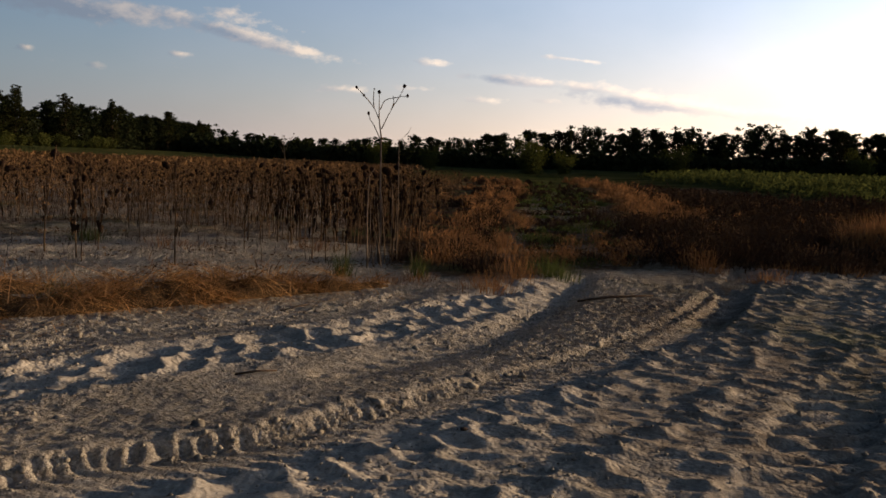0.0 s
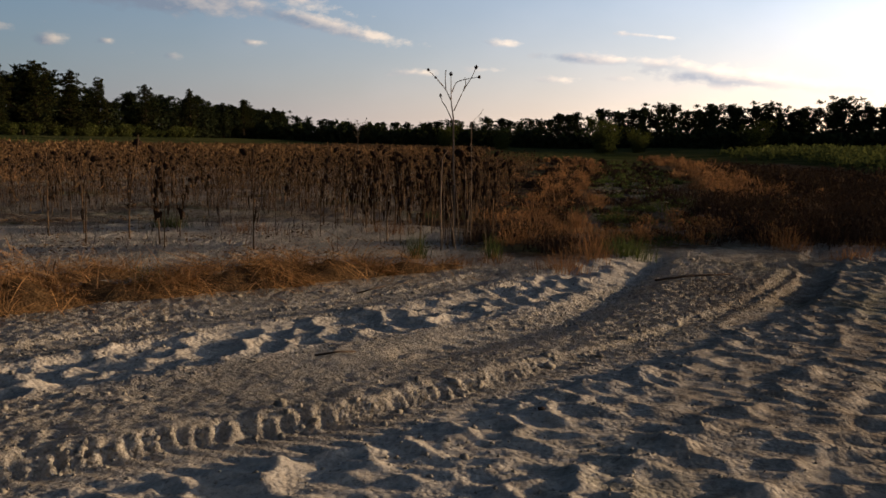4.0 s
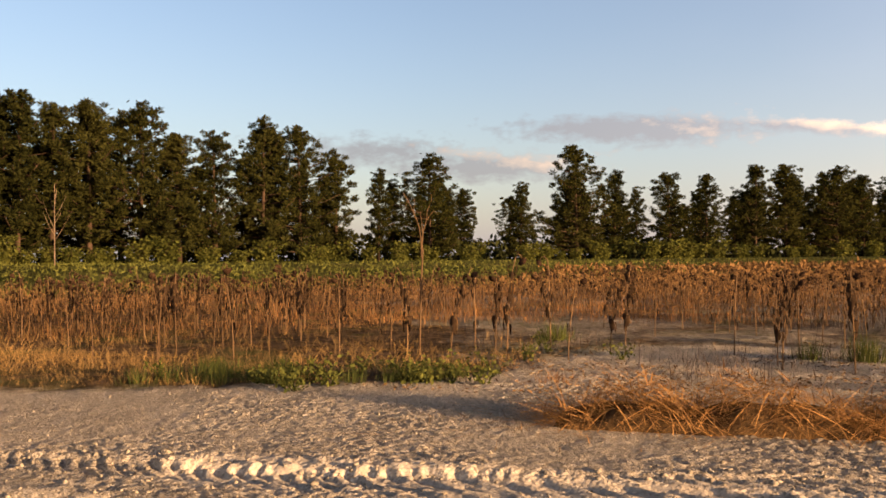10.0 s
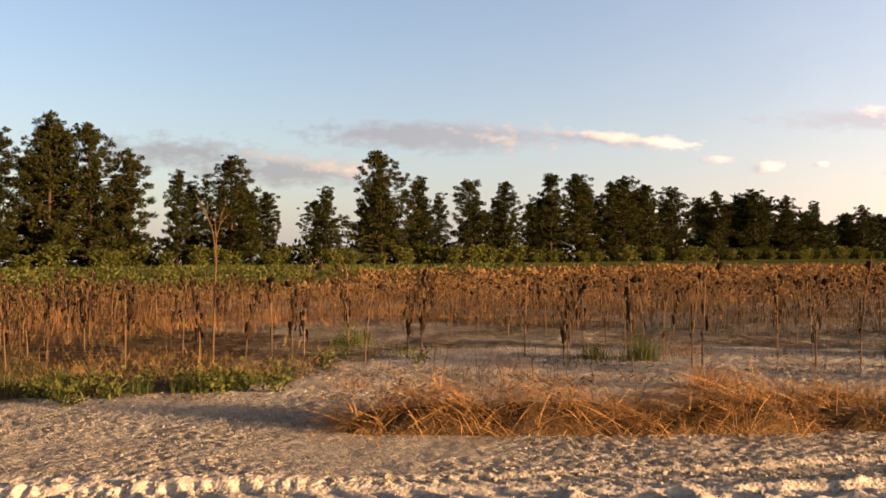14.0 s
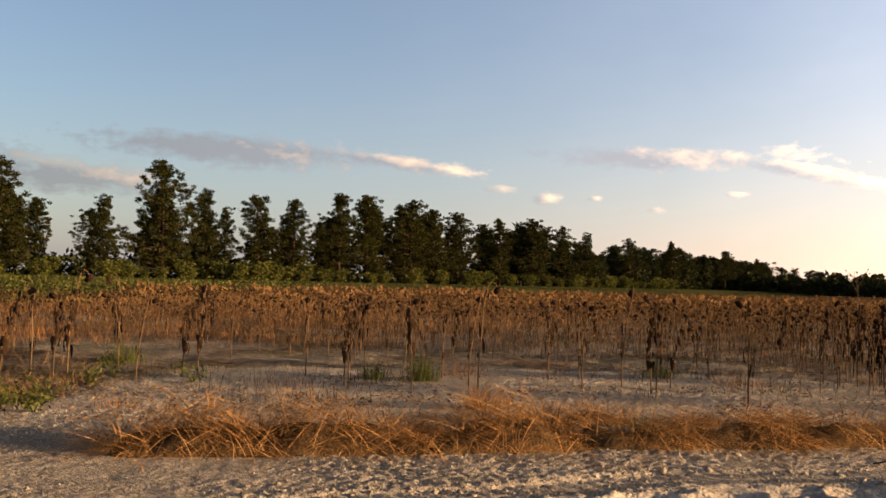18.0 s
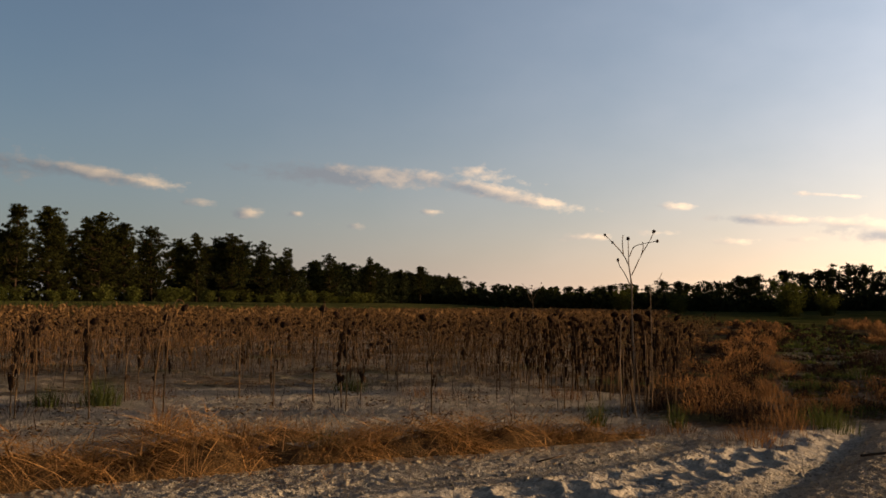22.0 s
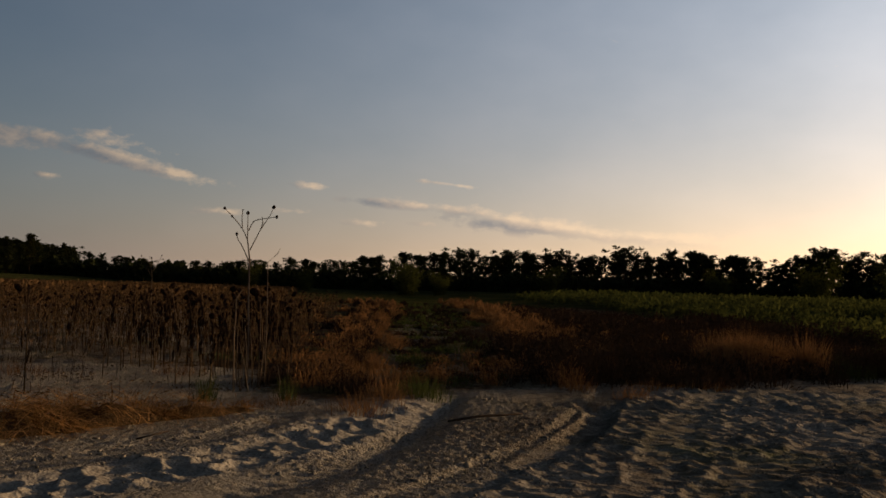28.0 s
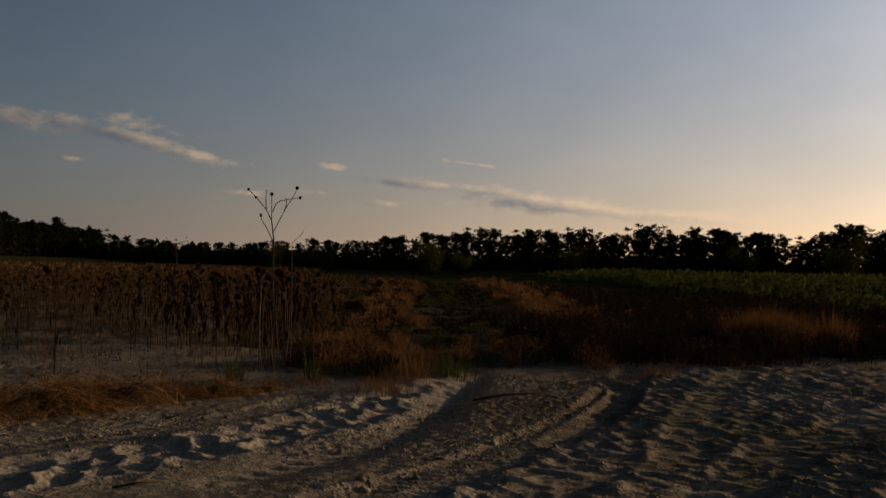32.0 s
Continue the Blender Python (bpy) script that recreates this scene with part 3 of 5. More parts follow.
def ground_height(x, y):
    x, y = np.asarray(x, float), np.asarray(y, float)
    shape = x.shape
    x, y = x.ravel(), y.ravel()
    d = inside_distance(x, y, SAND_AREA)
    road = 1 / (1 + np.exp(-(d - 0.3) / 0.25))
    h = 0.25 * (fbm(x * 0.04 + 40, y * 0.04 + 40, 3, 3) - 0.5) * np.clip((np.hypot(x, y) - 12) / 40, 0, 1)
    side = -(0.9945 * x + 0.1045 * y)
    h += 1.35 * smoothstep((side - 36) / 42) + 0.9 * smoothstep((x - 12) / 25) * smoothstep((y - 26) / 30)
    h += (1 - road) * (0.10 * (fbm(x * 0.9, y * 0.9, 1, 4) - 0.4) + 0.07 * (fbm(x * 3.6, y * 3.6, 4, 3, 0.6) - 0.5))
    near = np.flatnonzero(np.hypot(x, y) < 26)
    xn, yn, rn = x[near], y[near], road[near]
    wx, wy = xn + 0.25 * (fbm(xn * 1.3, yn * 1.3, 4, 2) - 0.5), yn + 0.25 * (fbm(xn * 1.3 + 50, yn * 1.3, 5, 2) - 0.5)
    # trodden hummocks lie across the road, with sharp crests
    a = 0.83 * wx - 0.56 * wy
    b = 0.56 * wx + 0.83 * wy
    lat0 = along(xn, yn, TRACK_LINES[0][0])[0]
    lat2 = along(xn, yn, TRACK_LINES[2][0])[0]
    # soft trodden sand lies on the near side of the first track and in the broad rut beyond it
    soft = smoothstep((-lat0 + 0.05) / 0.35) * np.clip(0.7 + 1.0 * (fbm(xn * 0.35 + 5, yn * 0.35 + 3, 2, 3) - 0.4), 0.65, 1)
    broad = np.exp(-(np.abs(lat2) / 0.5) ** 4) * smoothstep((xn + 5.2) / 1.6)
    flat = 1 - np.maximum(soft, broad)
    trodden = bowls(a / 0.21 + 0.4 * fbm(xn * 3, yn * 3, 3, 2), b / 0.15 + 0.3 * fbm(xn * 3 + 30, yn * 3, 2, 2), 0)
    lobes = bowls(a / 0.21 + 0.3 * fbm(xn * 2, yn * 2, 1, 2), b / 0.21, 2)
    hn = 0.09 * soft * (trodden - 0.4) + 0.08 * broad * (lobes - 0.4)
    hn += (soft + broad) * 0.03 * (fbm(a * 1.6, b * 2.6, 0, 2) - 0.5)
    rough = np.clip(fbm(xn * 0.6 + 9, yn * 0.6, 3, 3) * 3.0 - 0.8, 0.35, 1) * np.clip(0.14 + flat, 0.14, 1)
    hn += 0.018 * flat * (fbm(xn * 4, yn * 4, 2, 3, 0.55) - 0.5) + rough * (0.010 * cell_lumps(xn * 9, yn * 9, 0) + 0.011 * cell_lumps(xn * 17, yn * 17, 2)) + 0.02 * rough * np.clip(fbm(xn * 13, yn * 13, 3, 3, 0.6) - 0.46, -0.06, 1)
    for line, half, depth, pitch, lug, bank in TRACK_LINES:
        lat, arc = along(xn, yn, line)
        fade = np.clip(0.55 + 1.2 * (fbm(arc * 0.5 + 3 * half, lat * 0 + depth * 99, 1, 2) - 0.4), 0.25, 1.0)
        u = np.abs(lat + 0.05 * (fbm(xn * 4, yn * 4, 5, 2) - 0.5)) / half
        rut = 1 / (1 + np.exp((u - 0.95) / (0.07 if depth < 0.055 else 0.28)))
        berm = np.exp(-((u - 1.3) / 0.24) ** 2) * np.where(lat > 0, bank, min(bank, 0.35))
        tread = np.sin(2 * np.pi * (arc + 0.9 * lat + 0.10 * (fbm(xn * 2.5, yn * 2.5, 0, 2) - 0.5)) / pitch)
        hn = hn * (1 - (0.55 if half < 0.35 else 0.0) * rut)
        crumb = fbm(xn * 9, yn * 9, 4, 3, 0.6)
        hn += fade * (-depth * rut + depth * (0.45 + 0.8 * (crumb - 0.5)) * berm + lug * rut * np.clip(tread * 1.6, -1, 1) * np.clip(u * 2.2, 0.3, 1))
    # steep lugged walls that heavy tyres cut into the firmer ground beside their ruts
    for k, wall in ((0, 0.15), (1, 0.04)):
        lat, arc = along(xn, yn, TRACK_LINES[k][0])
        notch = (0.026, 0.05)[k] * np.sin(2 * np.pi * (arc + 0.35 * fbm(xn * 3, yn * 3, 0, 2)) / (0.095, 0.13)[k]) + 0.06 * (fbm(arc * 11, lat * 2.5, 3, 3, 0.6) - 0.5) + 0.10 * (fbm(xn * 2.2, yn * 2.2, 5, 3) - 0.5) + 0.035 * (fbm(xn * 12, yn * 12, 1, 3, 0.6) - 0.5)
        strength = np.clip(1.4 * fbm(arc * 0.45 + 11 * k, arc * 0, 2, 2) - 0.1, 0.6 - 0.3 * k, 1)
        if k == 0:
            strength = strength * np.clip(1.0 + (xn + 3.2) * 0.45, 0.3, 1)
        strength = strength * np.clip(((6.9, 9.0)[k] - yn) / (1.8, 3.0)[k], 0.04, 1)
        hn += wall * (0.8 + 0.4 * (fbm(xn * 10, yn * 10, 0, 3, 0.6) - 0.4)) * strength * (1 / (1 + np.exp(-np.clip((lat + notch - 0.2) / 0.014, -40, 40)))) * np.exp(-np.clip(lat - 0.2, 0, 9) / 0.7)
    h[near] += hn * rn
    return h.reshape(shape)


def axis(lo, hi, step, far, grow=1.13):
    """Even steps from lo to hi, then growing ones out to far on both sides."""
    mid = np.arange(lo, hi + step / 2, step)
    tails = []
    for first in (1.03, 1.007):
        tail, s = [], step
        while not tail or tail[-1] < far:
            s *= first if s < 0.05 else 1.028 if s < 0.28 else grow
            tail.append((tail[-1] if tail else 0) + s)
        tails.append(np.array(tail))
    return np.concatenate([lo - tails[0][::-1], mid, hi + tails[1]])


def build_ground():
    xs, ys = axis(-9.4, 3.0, 0.0235, 2500), axis(0.6, 8.4, 0.0235, 2500)
    gx, gy = np.meshgrid(xs, ys)
    gz = ground_height(gx, gy)
    nx, ny = len(xs), len(ys)
    v = np.stack([gx.ravel(), gy.ravel(), gz.ravel()], 1).astype(np.float32)
    i = (np.arange(ny - 1)[:, None] * nx + np.arange(nx - 1)[None]).ravel()
    q = np.stack([i, i + 1, i + nx + 1, i + nx], 1).astype(np.int32)
    me = bpy.data.meshes.new("ground")
    me.vertices.add(len(v))
    me.vertices.foreach_set("co", v.ravel())
    me.loops.add(len(q) * 4)
    me.loops.foreach_set("vertex_index", q.ravel())
    me.polygons.add(len(q))
    me.polygons.foreach_set("loop_start", np.arange(0, len(q) * 4, 4, dtype=np.int32))
    me.update(calc_edges=True)
    me.materials.append(GROUND)
    me.shade_smooth()
    d = inside_distance(gx.ravel(), gy.ravel(), SAND_AREA)
    cover = np.clip(0.5 - d / 1.2, 0, 1)
    # pale soil shows between the crop's plants, green pasture lies beyond it
    x, y = gx.ravel(), gy.ravel()
    left = -(0.9945 * x + 0.1045 * y)
    crop = (left > 0) & (left < 40) & (y > -0.3 * x - 4) & (np.hypot(x, y) < 55)
    bare = smoothstep((y + 0.42 * x + 5 * (fbm(x * 0.4, y * 0.4, 5, 3) - 0.5)) / 4)
    cover = np.where(crop & (d < 0), cover + bare * (np.minimum(cover, 0.34 + 0.42 * fbm(x * 0.7, y * 0.7, 2, 4)) - cover), cover)
    # the ground turns to browner soil towards the road's right, darkened further as shade
    cover = np.maximum(cover, 0.48 * smoothstep((x + 3.8 - 0.2 * y) / 5.0) + 0.3 * (fbm(x * 0.5, y * 0.5, 1, 3) - 0.5) * (x > 1))
    lane = inside_distance(x, y, [(1.3, 13.6), (3.0, 14.8), (4.4, 22), (8.5, 60), (6.2, 60), (2.4, 26)])
    cover = np.where(lane > -0.5, np.minimum(cover, 0.46 + 0.3 * fbm(x * 0.6, y * 0.6, 4, 3)), cover)
    cover = np.where((left > 40) | (np.hypot(x, y) > 75) | (x > 14 + 0.1 * y) & (y > 26), 2.0, cover)
    grit = np.clip(smoothstep((along(x, y, TRACK_LINES[0][0])[0] + 0.3) / 0.4) - np.exp(-(np.abs(along(x, y, TRACK_LINES[2][0])[0]) / 0.5) ** 4), 0.3, 1)
    me.attributes.new("grit", "FLOAT", "POINT").data.foreach_set("value", grit.astype(np.float32))
    at = me.attributes.new("cover", "FLOAT", "POINT")
    at.data.foreach_set("value", cover.astype(np.float32))
    return tagged(new("ground", me), "pale rutted sand road and dry field soil", "ground", kind="structure")


build_ground()


def on_ground(x, y):
    return float(ground_height(np.array([x]), np.array([y]))[0])


def with_z(xy, dz=0.0):
    xy = np.asarray(xy, float)
    return np.column_stack([xy, ground_height(xy[:, 0], xy[:, 1]) + dz])


def polar(az, dist):
    """The place at that azimuth (degrees, left of +y) and distance."""
    return -math.sin(radians(az)) * dist, math.cos(radians(az)) * dist


# ---- pines ----
def needle_puffs(buf, centres, radii, per, r, aspect=0.3):
    """Bristling tufts of needles round many centres, fuller above than below."""
    n = len(centres)
    d = r.standard_normal((n, per, 3))
    d /= np.linalg.norm(d, axis=2)[..., None]
    d[..., 2] = d[..., 2] * 0.8 + 0.22
    c, rad = np.asarray(centres)[:, None], np.asarray(radii)[:, None, None]
    root, tip = c + d * rad * 0.12, c + d * rad * r.uniform(0.7, 1.15, (n, per, 1))
    side = np.cross(d, r.standard_normal((n, per, 3)))
    side /= np.linalg.norm(side, axis=2)[..., None] + 1e-9
    mid = root * 0.45 + tip * 0.55
    w = rad * aspect
    v = np.stack([root, mid + side * w, tip, mid - side * w], 2)
    buf.add(v, np.array([(0, 1, 2), (0, 2, 3)])[None] + 4 * np.arange(n * per)[:, None, None])


def pine_parts(height, seed, wide=0.24, low=0.1, limbs=44, per=52, mat=None, puff=0.04, sprays=5, leaders=2, fill=900, rounded=False):
    """Meshes of a pine: trunk, whorled limbs, and needle tufts along their outer halves."""
    r = np.random.default_rng(seed)
    t = np.linspace(0, 1, 9)
    bend = np.cumsum(r.normal(0, 0.05, (9, 2)), 0) * t[:, None]
    trunk_pts = np.column_stack([bend, t * height * 0.95])
    tb, lb, cb = Buf(), Buf(), Buf()
    tube(tb, trunk_pts, height * 0.014 * (1 - 0.85 * t) + 0.02, 7)
    lobes = r.uniform(0.4, 1.3, 9)
    centres, radii = [], []
    for k in range(limbs):
        g = (k + 0.8 * r.random()) / limbs
        f = low + (0.96 - low) * g
        ang = (k * 2.4 + r.normal(0, 0.35)) % 6.2832
        shape = (0.62 + 0.38 * min(1.0, g / 0.35)) * (0.14 + 0.86 * (1 - g ** 1.5) ** 0.9)
        if rounded:
            shape = (0.5 + 0.5 * min(1.0, g / 0.3)) * (0.3 + 0.7 * (1 - g ** 3) ** 0.8)
        out = height * wide * shape * lobes[int(ang / 6.2832 * 5 + g * 4) % 9] * r.uniform(0.75, 1.2)
        rise = out * r.uniform(0.1, 0.45) + 0.05 * height * g
        root = np.array([np.interp(f, t, trunk_pts[:, 0]), np.interp(f, t, trunk_pts[:, 1]), f * height * 0.95])
        way = np.array([math.cos(ang), math.sin(ang), 0.0])
        bow = root + way * out * 0.55 + [0, 0, rise * 0.3]
        tip = root + way * out + [0, 0, rise]
        if k % 2 == 0 or g < 0.4:
            tube(lb, [root, bow, tip], [height * 0.0048, height * 0.003, 0.012], 3)
        size = height * puff * (1.05 - 0.3 * g)
        for q in range(sprays):
            w = 1.0 - q / sprays * 0.75
            c = (bow * (1 - w) * 2 + tip * (2 * w - 1)) if w > 0.5 else root * (1 - 2 * w) + bow * 2 * w
            centres.append(c + r.normal(0, size * 0.75, 3) * [1, 1, 0.6])
            radii.append(size * r.uniform(0.75, 1.3))
    # knobbly leaders at the top
    for k in range(leaders):
        a, ln = r.uniform(0, 6.2832), height * r.uniform(0.02, 0.06) * (k > 0)
        for q, sz in ((0.86, 1.0), (0.92, 0.85), (0.965, 0.6)):
            centres.append(np.array([trunk_pts[-1, 0] + math.cos(a) * ln, trunk_pts[-1, 1] + math.sin(a) * ln, height * q * (1 - 0.03 * k)]) + r.normal(0, height * 0.008, 3))
            radii.append(height * puff * 0.8 * sz)
    centres, radii = np.array(centres), np.array(radii)
    needle_puffs(cb, centres, radii, per, r, 0.085 if not rounded else 0.13)
    # the shaded inside of the crown
    heart = np.array([trunk_pts[-1, 0] * 0.5, trunk_pts[-1, 1] * 0.5, 0])
    pick = r.integers(0, len(centres), fill)
    inner = centres[pick] + (heart + centres[pick] * [0, 0, 0.97] - centres[pick]) * r.uniform(0.1, 0.85, (fill, 1)) + r.normal(0, height * 0.02, (fill, 3))
    leaflets(cb, inner, height * puff * r.uniform(0.4, 0.9, fill), 0.4)
    return tb.mesh("trunk", BARK, True), lb.mesh("limbs", BARK, True), cb.mesh("crown", mat or NEEDLE)


def make_pine(label, group, *args, **kw):
    tk, lm, cr = pine_parts(*args, **kw)
    ob = thing("pine_tree", label, "tree", group)
    part("trunk", tk, ob)
    tagged(part("branchwork", lm, ob), kind="stuff")
    part("crown", cr, ob)
    return ob


def placed(x, y, scale=1.0, turn=0.0, wide=1.0, sink=0.05):
    return pose(x, y, on_ground(x, y) - sink, 0, 0, turn) @ Matrix.Diagonal((scale * wide, scale * wide, scale, 1))


NEAR_PINES = [make_pine("tall dark green pine with a lumpy crown at the field edge", "pines along the field", 10.0, 20 + i,
                        wide=(0.29, 0.31, 0.24, 0.36, 0.3)[i], low=(0.08, 0.12, 0.06, 0.07, 0.2)[i], limbs=(50, 54, 46, 64, 48)[i], leaders=(2, 3, 1, 3, 2)[i]) for i in range(5)]
FAR_PINES = [make_pine("dark rounded pine in the distant tree line", "distant pines", 8.0, 50 + i, wide=(0.27, 0.3, 0.25, 0.33)[i], low=(0.06, 0.04, 0.1, 0.05)[i],
                       limbs=28, per=24, mat=FAR_NEEDLE, puff=0.1, sprays=3, leaders=1, fill=420, rounded=True) for i in range(4)]
used_models = set()


def plant(models, k, m):
    """The first planting of a model is the model itself."""
    ob = models[k]
    if ob.name in used_models:
        return copy_thing(ob, m @ Matrix.Diagonal([1 / q for q in ob.scale] + [1]))
    used_models.add(ob.name)
    ob.matrix_basis = m
    return ob


ROW_AXIS, ROW_SIDE = 6.0, 86.0  # the left tree row runs along this azimuth, this far to the side
# tops of the single trees along the row: azimuth, elevation
ROW_TOPS = [(95.8, 9.0), (93.8, 9.6), (91.9, 9.2), (90.0, 9.6), (85.8, 9.5), (83.5, 9.8), (81.7, 9.1), (79.7, 9.4), (76.8, 9.3), (74.7, 7.7), (72.6, 7.8), (69.8, 8.6),
            (67.6, 8.2), (65.4, 6.7), (62.8, 5.6), (59.6, 6.5), (54.0, 4.7), (50.6, 6.9), (48.3, 5.3), (45.0, 5.1), (42.9, 5.0), (40.1, 5.4), (38.4, 5.4), (35.7, 5.1),
            (34.3, 4.6), (32.8, 4.4), (30.2, 4.0), (28.1, 4.1), (26.4, 3.6), (24.9, 3.3), (22.3, 2.95), (19.8, 2.8), (16.7, 2.3), (14.9, 1.85)]
prng = random.Random(5)
for n, (az, el) in enumerate(ROW_TOPS):
    d = ROW_SIDE / math.sin(radians(az - ROW_AXIS))
    tall = (EYE + d * math.tan(radians(el)) - on_ground(*polar(az, d))) * 1.02
    k = 3 if az in (50.6, 59.6) else (n * 7 + n // 3) % 5
    x, y = polar(az, d)
    plant(NEAR_PINES, k, placed(x, y, tall / 10.0, prng.uniform(0, 360), prng.uniform(1.0, 1.3) if az > 66 else prng.uniform(0.95, 1.2) if az > 40 else 1.2))
# the second rank fills the gaps between them
u, w = (-math.sin(radians(ROW_AXIS)), math.cos(radians(ROW_AXIS))), (-math.cos(radians(ROW_AXIS)), -math.sin(radians(ROW_AXIS)))
s = -20.0
while s < 620:
    s += prng.uniform(2.5, 4.9) * (1 if s < 170 else 1.9)
    side = ROW_SIDE + prng.uniform(3.0, 10.0)
    az = ROW_AXIS + math.degrees(math.atan2(side, s))
    if 53.5 < az < 65 and prng.random() < 0.4:
        continue
    top = np.interp(az, [q[0] for q in ROW_TOPS[::-1]], [q[1] for q in ROW_TOPS[::-1]])
    x, y = u[0] * s + w[0] * side, u[1] * s + w[1] * side
    tall = (EYE + math.hypot(x, y) * math.tan(radians(float(top))) - 1.3) * (prng.uniform(0.7, 0.97) if az > 66 else prng.uniform(0.6, 0.93))
    plant(NEAR_PINES if s < 190 else FAR_PINES, prng.randrange(4), placed(x, y, tall / (10.0 if s < 190 else 8.0), prng.uniform(0, 360), 1.15))

# the far row that closes the view ahead and to the right: azimuth, elevation of the tops
FAR_TOPS = [(20, 1.6), (12.0, 1.25), (9.0, 1.1), (6.5, 1.25), (3.8, 1.3), (2.0, 1.6), (0.3, 1.6), (-2.0, 1.85), (-3.2, 1.85), (-4.9, 2.05), (-6.3, 2.15), (-7.8, 2.25), (-9.4, 2.3),
            (-11.2, 2.25), (-12.7, 2.15), (-14.6, 2.33), (-16.0, 2.34), (-18.2, 2.6), (-19.9, 2.4), (-21.4, 2.5), (-24.8, 2.55), (-27.3, 2.0), (-29.8, 2.8), (-32.1, 2.5), (-36, 2.6)]


def far_distance(az):
    return float(np.interp(-az, [-19, -9, 0, 10, 20, 30, 60], [560, 420, 290, 220, 205, 190, 170]))


az = 19.0
while az > -62:
    gap = prng.uniform(0.4, 0.95)
    az -= gap
    el = float(np.interp(-az, [-q[0] for q in FAR_TOPS], [q[1] for q in FAR_TOPS])) * prng.uniform(0.78, 1.03)
    d = far_distance(az) * prng.uniform(1.0, 1.06)
    x, y = polar(az, d)
    plant(FAR_PINES, prng.randrange(4), placed(x, y, (EYE + d * math.tan(radians(el))) / 8.0, prng.uniform(0, 360), prng.uniform(1.1, 1.5)))


# ---- shrubs, bare trees ----
def shrub_parts(seed, high=1.6, n=900, mat=None, leaf=0.16):
    r = np.random.default_rng(seed)
    sb, cb = Buf(), Buf()
    for k in range(9):
        a, reach = k * 0.7 + r.normal(0, 0.2), r.uniform(0.3, 0.9) * high * 0.55
        tip = np.array([math.cos(a) * reach, math.sin(a) * reach, high * r.uniform(0.55, 1.0)])
        tube(sb, [(0, 0, -0.05), tip * [0.4, 0.4, 0.55], tip], [0.03, 0.02, 0.008], 4)
        for q in (0.12, 0.4, 0.7, 1.0):
            c = tip * q
            p = c + r.standard_normal((n // 36, 3)).clip(-1.4, 1.4) * high * np.array([0.16, 0.16, 0.13])
            p[:, 2] = np.maximum(p[:, 2], 0.03)
            leaflets(cb, p, leaf * r.uniform(0.6, 1.4, len(p)), 0.55)
    return sb.mesh("stems", BARK), cb.mesh("foliage", mat or SHRUB)


def make_shrub(label, group, *args, **kw):
    st, fo = shrub_parts(*args, **kw)
    ob = thing("shrub", label, "shrub", group)
    tagged(part("twig_mass", st, ob), kind="stuff")
    part("foliage", fo, ob)
    return ob


SHRUBS = [make_shrub("low olive green shrub under the pines", "shrubs below the pines", 80 + i, high=1.3, leaf=0.2) for i in range(3)]
s = -24.0
while s < 330:
    s += prng.uniform(1.4, 3.0) * (1 if s < 110 else 2.0)
    side = ROW_SIDE - prng.uniform(1.0, 7.0)
    x, y = u[0] * s + w[0] * side, u[1] * s + w[1] * side
    plant(SHRUBS, prng.randrange(3), placed(x, y, prng.uniform(0.8, 1.7) * (1 + max(0, s) / 500), prng.uniform(0, 360), 1.25))


def undergrowth(label, xy, high, size):
    """A dense low mass of leaves standing on the ground."""
    b = Buf()
    p = with_z(xy)
    p[:, 2] += rng.random(len(p)) ** 1.8 * high
    leaflets(b, p, size * rng.uniform(0.6, 1.4, len(p)), 0.6)
    thing("undergrowth", label, "undergrowth", data=b.mesh("undergrowth", FAR_NEEDLE), kind="stuff")


n = 30000
az = rng.uniform(-52, 20, n)
d = np.interp(-az, [-19, -9, 0, 10, 20, 30, 60], [560, 420, 290, 220, 205, 190, 170]) * rng.uniform(0.95, 1.03, n)
undergrowth("dark undergrowth below the distant pines", np.column_stack([-np.sin(np.radians(az)) * d, np.cos(np.radians(az)) * d]),
            d * (0.008 + 0.018 * fbm(az * 1.3, az * 0, 2, 3)), d / 160)
side = ROW_SIDE + rng.uniform(4.0, 12.0, n)
q = -30 + 650 * rng.random(n) ** 1.6
undergrowth("dark undergrowth behind the pines along the field", np.column_stack([u[0] * q + w[0] * side, u[1] * q + w[1] * side]), 1.2 + 3.4 * fbm(q * 0.12, q * 0, 3, 3), 0.6 + np.clip(q, 0, 600) / 500)
# rounder green trees stand before the far row
ROUND = [make_shrub("rounded dull green broadleaf tree before the pines", "broadleaf trees", 90 + i, high=4.4, n=4200, leaf=0.26) for i in range(2)]
for az, d, scale in ((-5.2, 150, 1.2), (4.4, 190, 1.1), (-7.2, 155, 0.8), (-29.5, 120, 1.15), (-14.0, 150, 0.9), (-24, 140, 0.9), (1.0, 190, 0.9), (-34, 115, 1.1)):
    x, y = polar(az, d)
    plant(ROUND, prng.randrange(2), placed(x, y, scale, prng.uniform(0, 360), 0.95))


